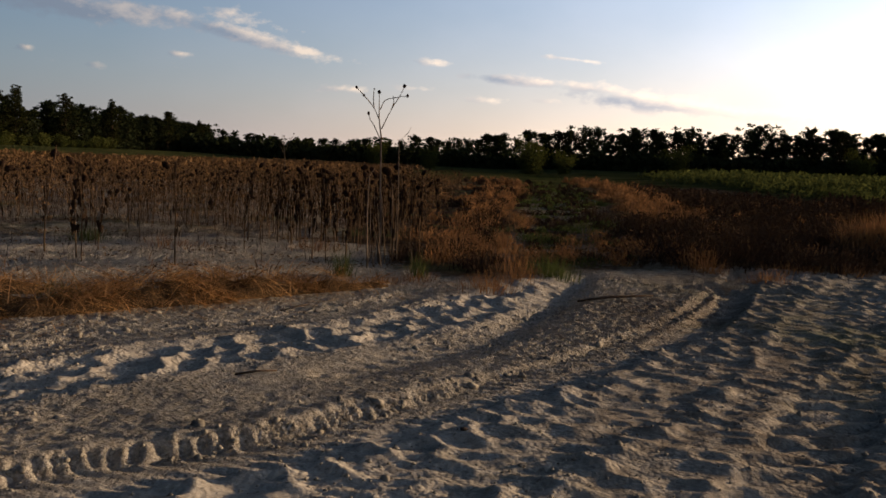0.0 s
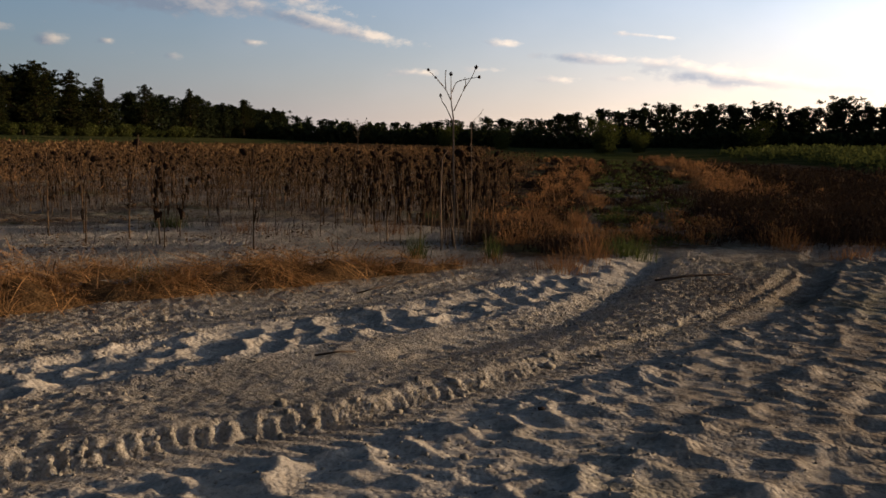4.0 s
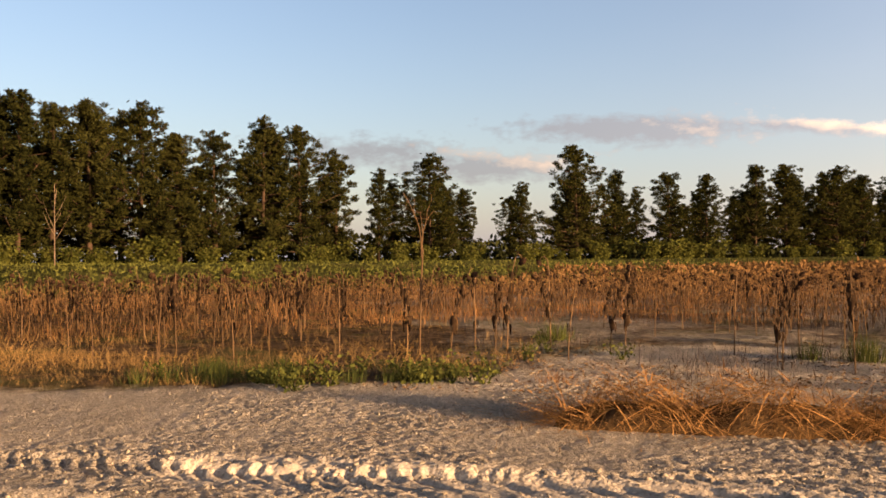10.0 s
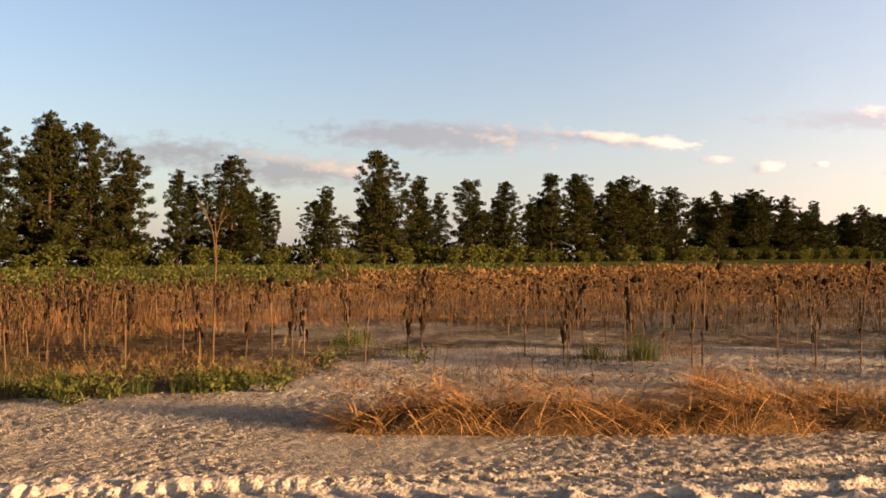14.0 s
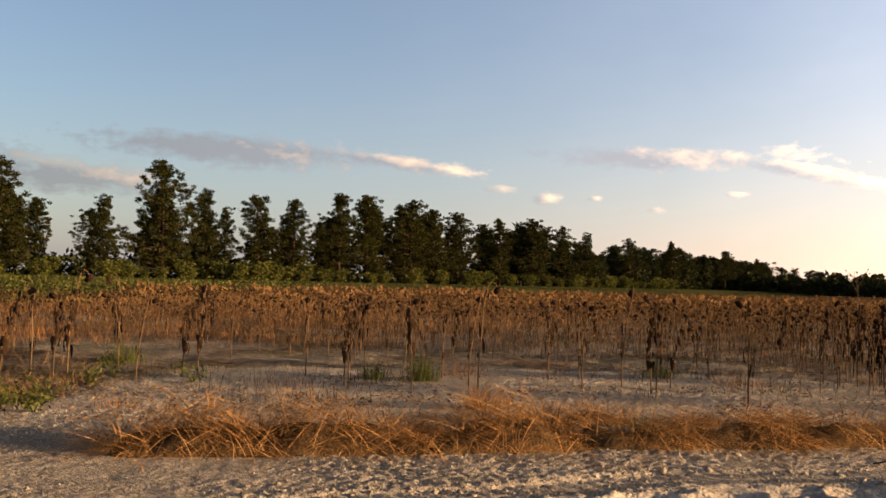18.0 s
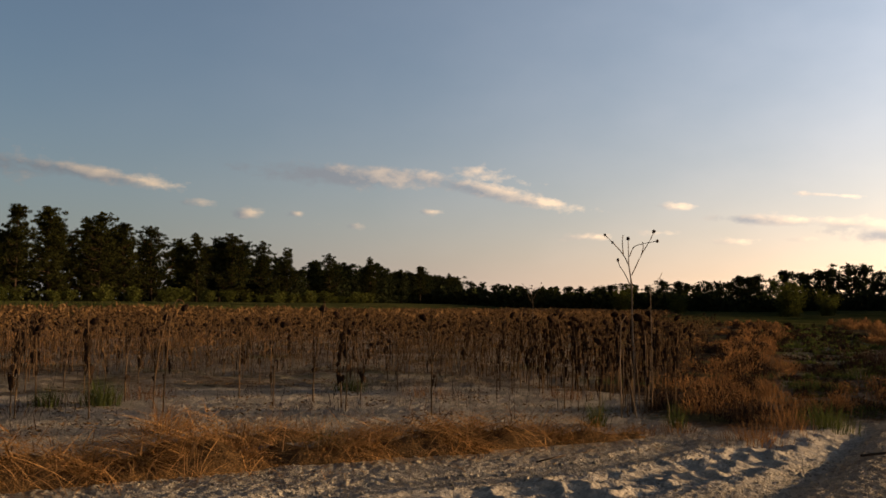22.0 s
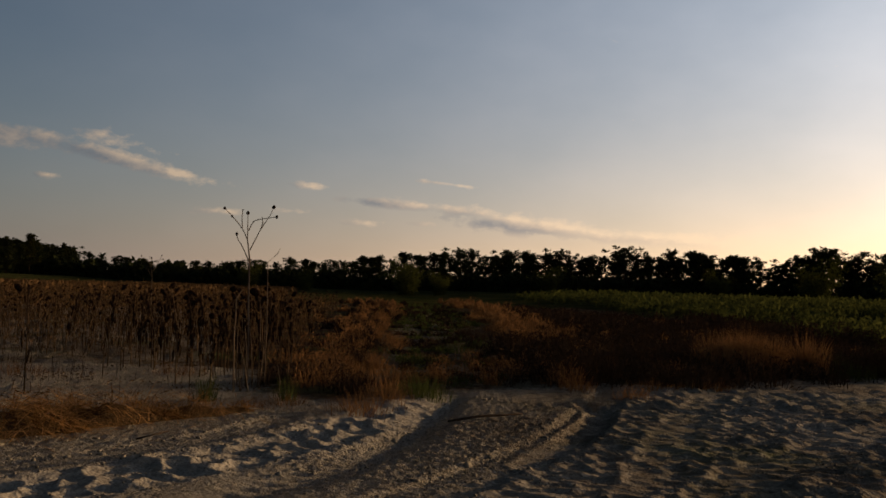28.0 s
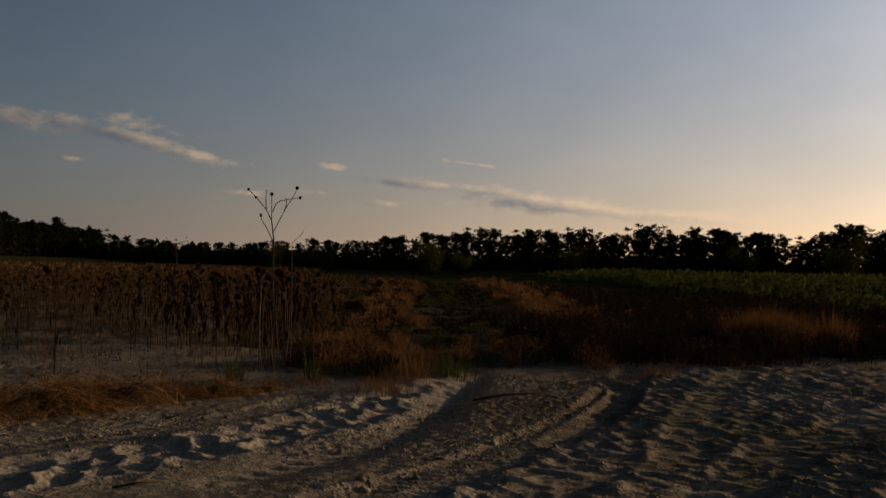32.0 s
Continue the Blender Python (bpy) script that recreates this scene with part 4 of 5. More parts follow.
def bare_tree(label, height, lean, seed, forks=9):
    r = np.random.default_rng(seed)
    ob = thing("bare_tree", label, "tree")
    tb = Buf()
    pts = np.array([(lean[0] * q * q * height, lean[1] * q * q * height, q * height) for q in np.linspace(0, 1, 7)])
    tube(tb, pts, np.linspace(0.008, 0.002, 7) * height, 6)
    part("trunk", tb.mesh("trunk", BARE, True), ob)
    for k in range(forks):
        bb = Buf()
        f = 0.3 + 0.65 * k / forks
        root = np.array([np.interp(f, np.linspace(0, 1, 7), pts[:, c]) for c in range(3)])
        a, ln = r.uniform(0, 6.28), height * (1.05 - f) * r.uniform(0.45, 0.8)
        tip = root + [math.cos(a) * ln * 0.45, math.sin(a) * ln * 0.45, ln * 0.85]
        tube(bb, [root, (root + tip) / 2 + [0, 0, -0.05 * ln], tip], [0.0035 * height, 0.0025 * height, 0.0015 * height], 4)
        part("branch", bb.mesh("branch", BARE, True), ob)
    return ob


for az, d, high, lean, seed in ((81.6, 76, 6.2, (0.02, 0.0), 2), (86.5, 76, 4.6, (0.3, -0.2), 3)):
    x, y = polar(az, d)
    bare_tree("thin leafless grey tree at the field edge", high, lean, seed).matrix_basis = placed(x, y)


def gnarled_weed(x, y):
    """A thick pale dead stalk that forks near its top into crooked limbs and fine twigs."""
    ob = thing("dead_weed", "thick pale dead weed forking over the crop", "weed", at=pose(x, y, on_ground(x, y), 0, 0, 60))
    sb = Buf()
    tube(sb, [(-0.02, 0, -0.05), (0.0, 0, 0.6), (0.02, 0, 1.2), (0.05, 0, 1.7)], [0.017, 0.016, 0.015, 0.013], 7)
    part("stem", sb.mesh("stem", STALK, True), ob)
    for pts, rad in (([(0.04, 0, 1.55), (0.02, 0, 1.9), (-0.06, 0.05, 2.15), (-0.3, 0.1, 2.5), (-0.42, 0.1, 2.62)], 0.022), ([(0.05, 0, 1.65), (0.08, 0, 1.95), (0.16, -0.05, 2.15), (0.2, -0.1, 2.35)], 0.02),
                     ([(0.06, 0, 1.7), (0.06, 0.05, 2.05), (0.02, 0.1, 2.3)], 0.018), ([(-0.06, 0.05, 2.15), (-0.14, 0.0, 2.3), (-0.12, 0, 2.5)], 0.009), ([(0.16, -0.05, 2.15), (0.34, 0, 2.3), (0.46, 0, 2.25)], 0.008),
                     ([(0.2, -0.1, 2.3), (0.3, 0, 2.5), (0.28, 0, 2.62)], 0.007), ([(-0.3, 0.1, 2.5), (-0.34, 0.1, 2.38), (-0.42, 0.1, 2.3)], 0.006), ([(0.0, 0, 1.0), (-0.16, 0, 1.25), (-0.2, 0, 1.5)], 0.009)):
        b = Buf()
        way = smooth_line(np.array(pts) * [0.65, 0.65, 1.0], 4)
        tube(b, way, np.linspace(rad, rad * 0.4, len(way)) * 0.55, 5)
        part("branch", b.mesh("branch", STALK, True), ob)


gnarled_weed(-13.2, 7.2)


# ---- sunflower crop ----
def sunflower_parts(seed, high=1.35, dark=False, leaves=6):
    """Meshes of a dead sunflower: stem with a hooked neck, hanging head, withered leaves."""
    r = np.random.default_rng(seed)
    q = np.linspace(0, 1, 7)
    lean = r.normal(0, 0.07, 2)
    kink = np.cumsum(r.normal(0, 0.016, (7, 2)), 0) * q[:, None]
    pts = np.column_stack([lean[0] * q ** 2 * high + kink[:, 0], lean[1] * q ** 2 * high + kink[:, 1], q * high])
    a = r.uniform(0, 6.28)
    hook = pts[-1] + np.array([[math.cos(a) * 0.05, math.sin(a) * 0.05, 0.035], [math.cos(a) * 0.11, math.sin(a) * 0.11, 0.01], [math.cos(a) * 0.13, math.sin(a) * 0.13, -0.05]])
    sb = Buf()
    tube(sb, np.vstack([pts - [0, 0, 0.03], hook]), np.concatenate([np.linspace(0.011, 0.007, 7), [0.006, 0.005, 0.005]]), 5)
    hb = Buf()
    c = hook[-1] - [0, 0, 0.02]
    ang = np.linspace(0, 6.283, 9)[:-1]
    rad = r.uniform(0.05, 0.08)
    tilt = np.array([math.cos(a), math.sin(a), -0.9])
    tilt /= np.linalg.norm(tilt)
    e1 = np.cross(tilt, [0, 0, 1])
    e1 /= np.linalg.norm(e1)
    e2 = np.cross(tilt, e1)
    v = []
    for off, sc in ((-0.03, 0.35), (0.0, 1.0), (0.022, 0.95), (0.034, 0.5)):
        v += [c + tilt * off + rad * sc * (1 + 0.12 * r.normal()) * (math.cos(t) * e1 + math.sin(t) * e2) for t in ang]
    f = []
    for i in range(3):
        for j in range(8):
            k = (j + 1) % 8
            f += [(i * 8 + j, i * 8 + k, i * 8 + 8 + k), (i * 8 + j, i * 8 + 8 + k, i * 8 + 8 + j)]
    f += [(0, j + 1, j) for j in range(1, 7)] + [(24, 24 + j, 25 + j) for j in range(1, 7)]
    hb.add(v, f)
    meshes = []
    for k in range(leaves):
        lb = Buf()
        h = high * r.uniform(0.34, 0.97)
        base = np.array([np.interp(h / high, q, pts[:, 0]), np.interp(h / high, q, pts[:, 1]), h])
        an, ln, wd = r.uniform(0, 6.28), r.uniform(*((0.08, 0.17) if leaves > 12 else (0.06, 0.16))), r.uniform(*((0.035, 0.068) if leaves > 12 else (0.015, 0.04)))
        out, side = np.array([math.cos(an), math.sin(an), 0]), np.array([-math.sin(an), math.cos(an), 0])
        rows = []
        for t, o, z, ww in ((0, 0, 0, 0.15), (0.3, 0.32, 0.06, 0.7), (0.55, 0.4, -0.25, 1.0), (0.8, 0.36, -0.65, 0.7), (1, 0.3, -1.0, 0.1)):
            m = base + out * o * ln + np.array([0, 0, z * ln])
            cr = out * wd * 0.35 * r.uniform(-1, 1)
            rows += [m - side * wd * ww * 0.5 + cr, m + out * 0.012, m + side * wd * ww * 0.5 + cr * r.uniform(-1, 1)]
        ff = []
        for i in range(4):
            for j in (0, 1):
                p = 3 * i + j
                ff += [(p, p + 1, p + 4), (p, p + 4, p + 3)]
        lb.add(rows, ff)
        meshes.append(lb)
    return sb, hb, meshes


FLOWER_LABEL = ("dead brown sunflower with a drooping dark seed head", "withered sunflower hung with blackened leaves")


def make_sunflower(seed, high, dark, leaves):
    sb, hb, lbs = sunflower_parts(seed, high, dark, leaves)
    ob = thing("sunflower", FLOWER_LABEL[dark], "sunflower", "dead sunflower crop")
    part("stem", sb.mesh("stem", STALK, True), ob)
    part("head", hb.mesh("head", SEED_HEAD, True), ob)
    for lb in lbs:
        part("leaf", lb.mesh("leaf", DARK_LEAF), ob)
    return ob


FLOWERS = [make_sunflower(200 + i, (1.35, 1.2, 1.42, 1.1, 1.3, 1.25, 1.38, 1.5)[i], i >= 5, (8, 6, 9, 8, 12, 24, 20, 15)[i]) for i in range(8)]
CROP = [(-0.3, 17.3), (-4, 18.2), (-8, 17.5), (-12.5, 16.5), (-18, 14.5), (-19.5, 11), (-18.8, 7.5), (-18.4, 3.5), (-19.8, -0.5), (-26, -9), (-40, -16), (-41, 40), (-30, 75), (-8, 95), (1.5, 70)]
# single plants that stand in front of the crop: place and model
FRONT = [(-14.1, 4.4, 0), (-13.5, 5.9, 4), (-13.1, 6.9, 5), (-12.54, 7.36, 5), (-11.96, 7.8, 6), (-11.85, 7.95, 7), (-16.5, 3.9, 2), (-11.6, 9.8, 5), (-11.2, 9.75, 7), (-8.68, 10.3, 1),
         (-7.85, 10.7, 6), (-7.3, 11.6, 2), (-4.96, 12.6, 7), (-3.65, 12.5, 0), (-11.25, 8.65, 1), (-6.2, 12.8, 0), (-5.17, 12.95, 5), (-6.9, 14.2, 4), (-7.65, 11.9, 2), (-3.7, 19.2, 4),
         (-13.6, 8.5, 3), (-14.6, 7.4, 4), (-12.9, 9.6, 2), (-10.3, 11.2, 1), (-9.4, 11.6, 4), (-8.6, 12.6, 3), (-9.0, 10.6, 5), (-5.9, 13.6, 2), (-3.0, 16.6, 4), (-2.3, 17.2, 6)]
frng = random.Random(11)
spots = list(FRONT)
for k in range(44):
    f = frng.random()
    spots.append((-20.2 + 2.4 * f - frng.uniform(0, 4.5), -1.5 + 11.5 * f, frng.choice((5, 6, 7, 7))))
for k in range(16):
    spots.append((-1.0 + frng.gauss(0, 0.42), 14.3 + frng.gauss(0, 0.8), frng.choice((6, 7, 7))))
for k in range(36):
    x = frng.uniform(-3.6, -0.4)
    spots.append((x, 17.0 + frng.uniform(0, 2.5) + 0.2 * x, frng.choice((7, 7, 4, 7, 6))))
gx, gy = np.meshgrid(np.arange(-41, 3, 0.62), np.arange(-16, 96, 0.5))
gx, gy = gx.ravel() + rng.normal(0, 0.1, gx.size), gy.ravel() + rng.normal(0, 0.12, gx.size)
gx = gx + gy * 0.03
dist = np.hypot(gx, gy)
depth = inside_distance(gx, gy, CROP)
sparse = (depth > -4.2) & (depth <= 0) & (gx < -1.2) & (gy > 2) & (rng.random(len(gx)) < 0.10)
keep = ((depth > 0) & (rng.random(len(gx)) < np.clip(0.22 + 0.12 * depth, 0, 0.6) * np.clip(26 / dist, 0.15, 1))) | sparse
gx, gy, dist = gx[keep], gy[keep], dist[keep]
order = np.argsort(dist)
gx, gy, dist = gx[order], gy[order], dist[order]
n_near = 210
for x, y in zip(gx[:n_near], gy[:n_near]):
    spots.append((x, y, frng.choice((0, 1, 2, 3, 4, 0, 1, 2, 3, 4, 5, 6))))
for n, (x, y, k) in enumerate(spots):
    plant(FLOWERS, k, placed(x, y, frng.uniform(0.95, 1.1) if n < len(FRONT) else frng.uniform(0.68, 1.0), frng.uniform(0, 360), sink=0.0))
# the rest of the crop, farther off, as one mass
heads, stems, leaf_mass = Buf(), Buf(), Buf()
thin = np.array([0.62, 0.62, 1.0])
models = [sunflower_parts(300 + i, (1.3, 1.2, 1.4, 1.1, 1.25, 1.35)[i], i > 2, 5) for i in range(6)]
far_xy = np.column_stack([gx[n_near:], gy[n_near:]])[:2600]
far_p = with_z(far_xy)
for i, p in enumerate(far_p):
    sb, hb, lbs = models[i % 6]
    a, sc = frng.uniform(0, 6.28), frng.uniform(0.52, 0.82) * (1.0 if math.hypot(p[0], p[1]) < 27 else 0.97)
    rot = sc * np.array([[math.cos(a), -math.sin(a), 0], [math.sin(a), math.cos(a), 0], [0, 0, 1]])
    for src, dst in ((sb, stems), (hb, heads)) + tuple((lb, leaf_mass) for lb in lbs[:3]):
        v, f = src.arrays()
        dst.add(v @ rot.T + p, f)
crop_mass = thing("sunflower_field", "rows of dead brown sunflowers across the field", "crop", kind="stuff")
part("stems", stems.mesh("stems", STALK), crop_mass)
part("heads", heads.mesh("heads", SEED_HEAD), crop_mass)
part("leaves", leaf_mass.mesh("leaves", DARK_LEAF), crop_mass)


# ---- grass and weeds ----
def scatter(n, poly, accept=None):
    """n random places inside a polygon."""
    p = np.array(poly)
    out = np.zeros((0, 2))
    while len(out) < n:
        q = rng.uniform(p.min(0), p.max(0), (n * 3, 2))
        # ragged edges
        k = inside_distance(q[:, 0], q[:, 1], poly) > (fbm(q[:, 0] * 0.5, q[:, 1] * 0.5, 3, 3) - 0.45) * 0.09 * np.hypot(q[:, 0], q[:, 1])
        if accept is not None:
            k &= rng.random(len(q)) < accept(q[:, 0], q[:, 1])
        out = np.vstack([out, q[k]])
    return out[:n]


def carpet(name, label, category, mat, n, poly, h, wd, droop=(0.1, 0.7), accept=None, segs=3):
    b = Buf()
    xy = scatter(n, poly, accept)
    far = np.clip(np.hypot(xy[:, 0], xy[:, 1]) / 24, 0.8, 5)
    clump = 0.3 + 2.6 * np.clip(fbm(xy[:, 0] * 0.8, xy[:, 1] * 0.8, 1, 3) - 0.2, 0, 1) ** 1.6
    blades(b, with_z(xy, -0.01), rng.uniform(*h, n) * clump, rng.uniform(*wd, n) * far, rng.uniform(0, 6.28, n), rng.uniform(*droop, n), segs)
    return thing(name, label, category, data=b.mesh(name, mat), kind="stuff")


def patchy(scale, lo, k=0):
    return lambda x, y: np.clip((fbm(x * scale, y * scale, k, 3) - lo) * 5, 0.02, 1)


carpet("dead_weeds", "fine dead reddish brown weeds among the sunflowers", "weeds", BROWN_WEED, 24000, CROP, (0.25, 0.8), (0.007, 0.014), (0.05, 0.6),
       lambda x, y: np.clip(16 / np.hypot(x, y), 0.1, 1) * np.clip((fbm(x * 0.5, y * 0.5, 2, 3) - 0.35) * 4, 0.06, 1), 2)
b = Buf()
xy = scatter(90000, CROP, lambda x, y: np.clip(18 / np.hypot(x, y), 0.12, 1) * np.clip((fbm(x * 0.5, y * 0.5, 2, 3) - 0.32) * 4, 0.1, 1))
p = with_z(xy)
p[:, 2] += rng.uniform(0.04, 1.0, len(p)) ** 1.4 * 0.78
leaflets(b, p, rng.uniform(0.04, 0.1, len(p)) * np.clip(np.hypot(xy[:, 0], xy[:, 1]) / 22, 1, 2.0), 0.22, 1.8)
thing("dead_leaves", "curled dry orange brown leaves hanging through the crop", "leaves", data=b.mesh("dead_leaves", DRY_LEAF), kind="stuff")
carpet("dead_weeds", "thin dead weeds in front of the sunflowers", "weeds", BROWN_WEED, 1300,
       [(-1.0, 13.0), (-3.2, 12.2), (-6, 9.6), (-8.0, 8.2), (-10.5, 8.0), (-12.8, 6.2), (-14.6, 6.2), (-13.5, 9.5), (-11, 13), (-8, 16.5), (-4, 18.2), (-1, 17.3)], (0.05, 0.5), (0.006, 0.011), (0.1, 0.9), patchy(0.55, 0.5, 3), 2)
carpet("dry_grass", "short pale dry grass along the road edge", "grass", PALE_GRASS, 12000, [(-11.2, 4.4), (-12.4, 1.6), (-14.1, -1.2), (-22, -7), (-24, -6), (-18, 0), (-15.5, 4), (-13.2, 6)], (0.05, 0.3), (0.004, 0.009), (0.7, 1.8), patchy(0.8, 0.35, 2), 2)
def clumped(name, label, category, mat, n, poly, high, spread, per, wd, droop=(0.1, 1.1), accept=None):
    """Separate bushy clumps of blades, low and tall mixed, with gaps between them."""
    c = scatter(n, poly, accept)
    tall = rng.uniform(*high, n) * (0.65 + 0.7 * fbm(c[:, 0] * 0.4, c[:, 1] * 0.4, 2, 2))
    wide = rng.uniform(*spread, n)
    i = np.repeat(np.arange(n), per)
    off = rng.normal(0, 0.45, (n * per, 2)) * wide[i, None]
    r = np.hypot(off[:, 0], off[:, 1]) / wide[i]
    xy = c[i] + off
    b = Buf()
    far = np.clip(np.hypot(xy[:, 0], xy[:, 1]) / 16, 0.8, 4)
    blades(b, with_z(xy, -0.01), tall[i] * rng.uniform(0.5, 1.0, n * per) * np.clip(1.15 - 0.5 * r, 0.3, 1), rng.uniform(*wd, n * per) * far,
           np.arctan2(off[:, 1], off[:, 0]) + rng.normal(0, 0.8, n * per), rng.uniform(*droop, n * per), 3)
    # a tangle of small dry leaves and side shoots fills each clump
    q = rng.standard_normal((n * per, 3))
    q *= (rng.random((n * per, 1)) ** 0.4) / np.linalg.norm(q, axis=1)[:, None]
    xy = c[i] + q[:, :2] * wide[i, None] * 0.75
    p = with_z(xy)
    p[:, 2] += np.abs(q[:, 2]) * tall[i] * 0.75
    leaflets(b, p, rng.uniform(3.5, 9.0, n * per) * wd[1] * np.clip(np.hypot(xy[:, 0], xy[:, 1]) / 18, 0.8, 3), 0.22, 1.4)
    return thing(name, label, category, data=b.mesh(name, mat), kind="stuff")


LANE_LEFT = [(-0.7, 13.0), (0.6, 12.6), (1.2, 15.4), (1.4, 20.5), (2.2, 30), (4.8, 58), (7, 85), (3.4, 85), (1.6, 58), (0.1, 30), (-0.5, 20), (-0.8, 15)]
LANE = [(1.0, 13.6), (3.0, 14.6), (3.9, 20), (5.2, 30), (8.6, 58), (10, 75), (7, 75), (4.6, 58), (2.1, 30), (1.3, 20)]
LANE_RIGHT = [(5.4, 26.6), (8.2, 27), (9.2, 32), (11.4, 52), (15, 90), (12, 90), (8.8, 52), (6.0, 34)]
BEYOND = [(2.8, 14.8), (4.6, 14.6), (6, 14.5), (9, 15.8), (14, 18.4), (22, 25), (24, 36), (18, 48), (12, 62), (9.4, 40), (8.2, 27), (5.2, 26), (4.0, 20)]
GREENS = [(13.0, 18.6), (15.5, 19.5), (26, 24), (90, 52), (95, 100), (40, 150), (24, 110), (22, 60), (19.5, 38), (17.5, 28)]
clumped("dry_grass", "rank dry orange grass beside the grassy track", "grass", DRY_GRASS, 95, LANE_LEFT, (0.2, 0.75), (0.2, 0.55), 40, (0.009, 0.016), (0.3, 1.9), lambda x, y: np.clip(18 / y, 0.2, 1))
clumped("dead_weeds", "dull brown weeds among the orange grass", "weeds", BROWN_WEED, 110, LANE_LEFT, (0.25, 0.6), (0.2, 0.45), 50, (0.009, 0.016), (0.15, 1.1), lambda x, y: np.clip(18 / y, 0.2, 1))
clumped("green_grass", "low green growth along the middle of the track", "grass", GREEN_GRASS, 42, LANE, (0.08, 0.24), (0.2, 0.6), 50, (0.01, 0.02), (0.3, 1.4), lambda x, y: np.clip(22 / y, 0.2, 1))
clumped("dry_grass", "thin brown weeds across the old track", "grass", BROWN_WEED, 150, LANE, (0.08, 0.3), (0.2, 0.5), 45, (0.009, 0.017), (0.3, 1.4), lambda x, y: np.clip(20 / y, 0.2, 1))
clumped("dry_grass", "orange brown grass where the old track meets the sand", "grass", DRY_GRASS, 22, [(1.6, 14.4), (4.4, 14.7), (5.0, 19), (2.4, 19.5)], (0.2, 0.5), (0.15, 0.4), 60, (0.007, 0.014), (0.2, 1.3))
clumped("dry_grass", "sunlit orange grass along the track's far side", "grass", DRY_GRASS, 90, LANE_RIGHT, (0.4, 0.95), (0.3, 0.6), 45, (0.009, 0.017), (0.2, 1.5), lambda x, y: np.clip(32 / y, 0.2, 1))
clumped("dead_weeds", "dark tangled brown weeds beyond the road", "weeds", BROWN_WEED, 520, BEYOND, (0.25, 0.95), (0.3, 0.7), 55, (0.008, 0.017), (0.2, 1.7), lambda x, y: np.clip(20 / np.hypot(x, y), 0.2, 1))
clumped("dry_grass", "stray orange grass among the dark weeds", "grass", DRY_GRASS, 40, BEYOND, (0.25, 0.65), (0.2, 0.4), 45, (0.007, 0.014), (0.1, 1.1), lambda x, y: np.clip(18 / np.hypot(x, y), 0.1, 1))
clumped("green_grass", "green pasture weeds beyond the brown ground", "weeds", PASTURE, 420, GREENS, (0.2, 1.1), (0.4, 0.9), 50, (0.012, 0.022), (0.1, 1.0), lambda x, y: np.clip(28 / np.hypot(x, y), 0.12, 1))
carpet("green_grass", "green grass strip between the crop and the pines", "grass", PASTURE, 20000, [(-40, -26), (-82, -30), (-88, 40), (-74, 150), (-50, 190), (-26, 100), (-40, 40)], (0.12, 0.42), (0.008, 0.016), (0.1, 0.7), patchy(0.1, 0.25, 2), 2)


carpet("dry_grass", "flattened pale dry grass at the foot of the crop", "grass", PALE_GRASS, 26000, [(-10.6, 6.6), (-11.2, 4.2), (-12.6, 1.6), (-14.3, -1.2), (-24, -8.5), (-40, -16), (-41, 6), (-20, 12), (-13.2, 9.5)], (0.1, 0.45), (0.005, 0.011), (0.8, 1.9),
       lambda x, y: np.clip(14 / np.hypot(x, y), 0.05, 1) ** 1.5 * np.clip((fbm(x * 0.6, y * 0.6, 2, 3) - 0.25) * 4, 0.1, 1), 2)
carpet("dead_weeds", "rank dead golden weeds filling the crop", "weeds", DRY_GRASS, 26000, [(-19, 11), (-18.2, 5), (-19.4, -0.5), (-26, -8), (-40, -15), (-41, 40), (-20, 45), (-14, 17)], (0.15, 0.55), (0.006, 0.013), (0.1, 1.2),
       lambda x, y: np.clip(18 / np.hypot(x, y), 0.1, 1) * np.clip((fbm(x * 0.4, y * 0.4, 4, 3) - 0.3) * 4, 0.08, 1), 2)


def thicket(name, label, category, mat, n, poly, high, size, k=0, aspect=0.4):
    """Low tangled growth: a mass of small leaves that rises in clumps."""
    b = Buf()
    xy = scatter(n, poly, lambda x, y: np.clip(26 / np.hypot(x, y), 0.15, 1) * np.clip((fbm(x * 0.55, y * 0.55, k, 4, 0.6) - 0.4) * 7, 0.06, 1))
    far = np.clip(np.hypot(xy[:, 0], xy[:, 1]) / 26, 0.8, 4)
    p = with_z(xy)
    clump = np.clip(fbm(xy[:, 0] * 0.55, xy[:, 1] * 0.55, k, 4, 0.6) * 4.2 - 1.55, 0.05, 1.3)
    p[:, 2] += rng.random(n) ** 1.3 * high * clump
    leaflets(b, p, rng.uniform(*size, n) * far, aspect, 1.3)
    thing(name, label, category, data=b.mesh(name, mat), kind="stuff")


thicket("green_weeds", "low dull green weeds before the pines", "weeds", PASTURE, 5000, [(-41, 0), (-79, 0), (-76, 80), (-62, 70), (-41, 30)], 0.16, (0.1, 0.18), 4, 0.3)
thicket("dead_weeds", "far brown remains of the crop before the pines", "weeds", DRY_LEAF, 26000, [(-38, 24), (-62, 50), (-66, 100), (-60, 160), (-40, 240), (-8, 240), (-4, 95), (-30, 75)], 0.5, (0.12, 0.24), 4, 0.3)
thicket("green_weeds", "dense green weeds beyond the road", "weeds", PASTURE, 42000, GREENS, 0.75, (0.1, 0.22), 3, 0.3)
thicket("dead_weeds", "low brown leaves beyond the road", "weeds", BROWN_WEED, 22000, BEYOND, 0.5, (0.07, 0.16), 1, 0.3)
thicket("green_weeds", "low green weeds along the old track", "weeds", GREEN_GRASS, 2500, LANE, 0.2, (0.04, 0.1), 2, 0.4)


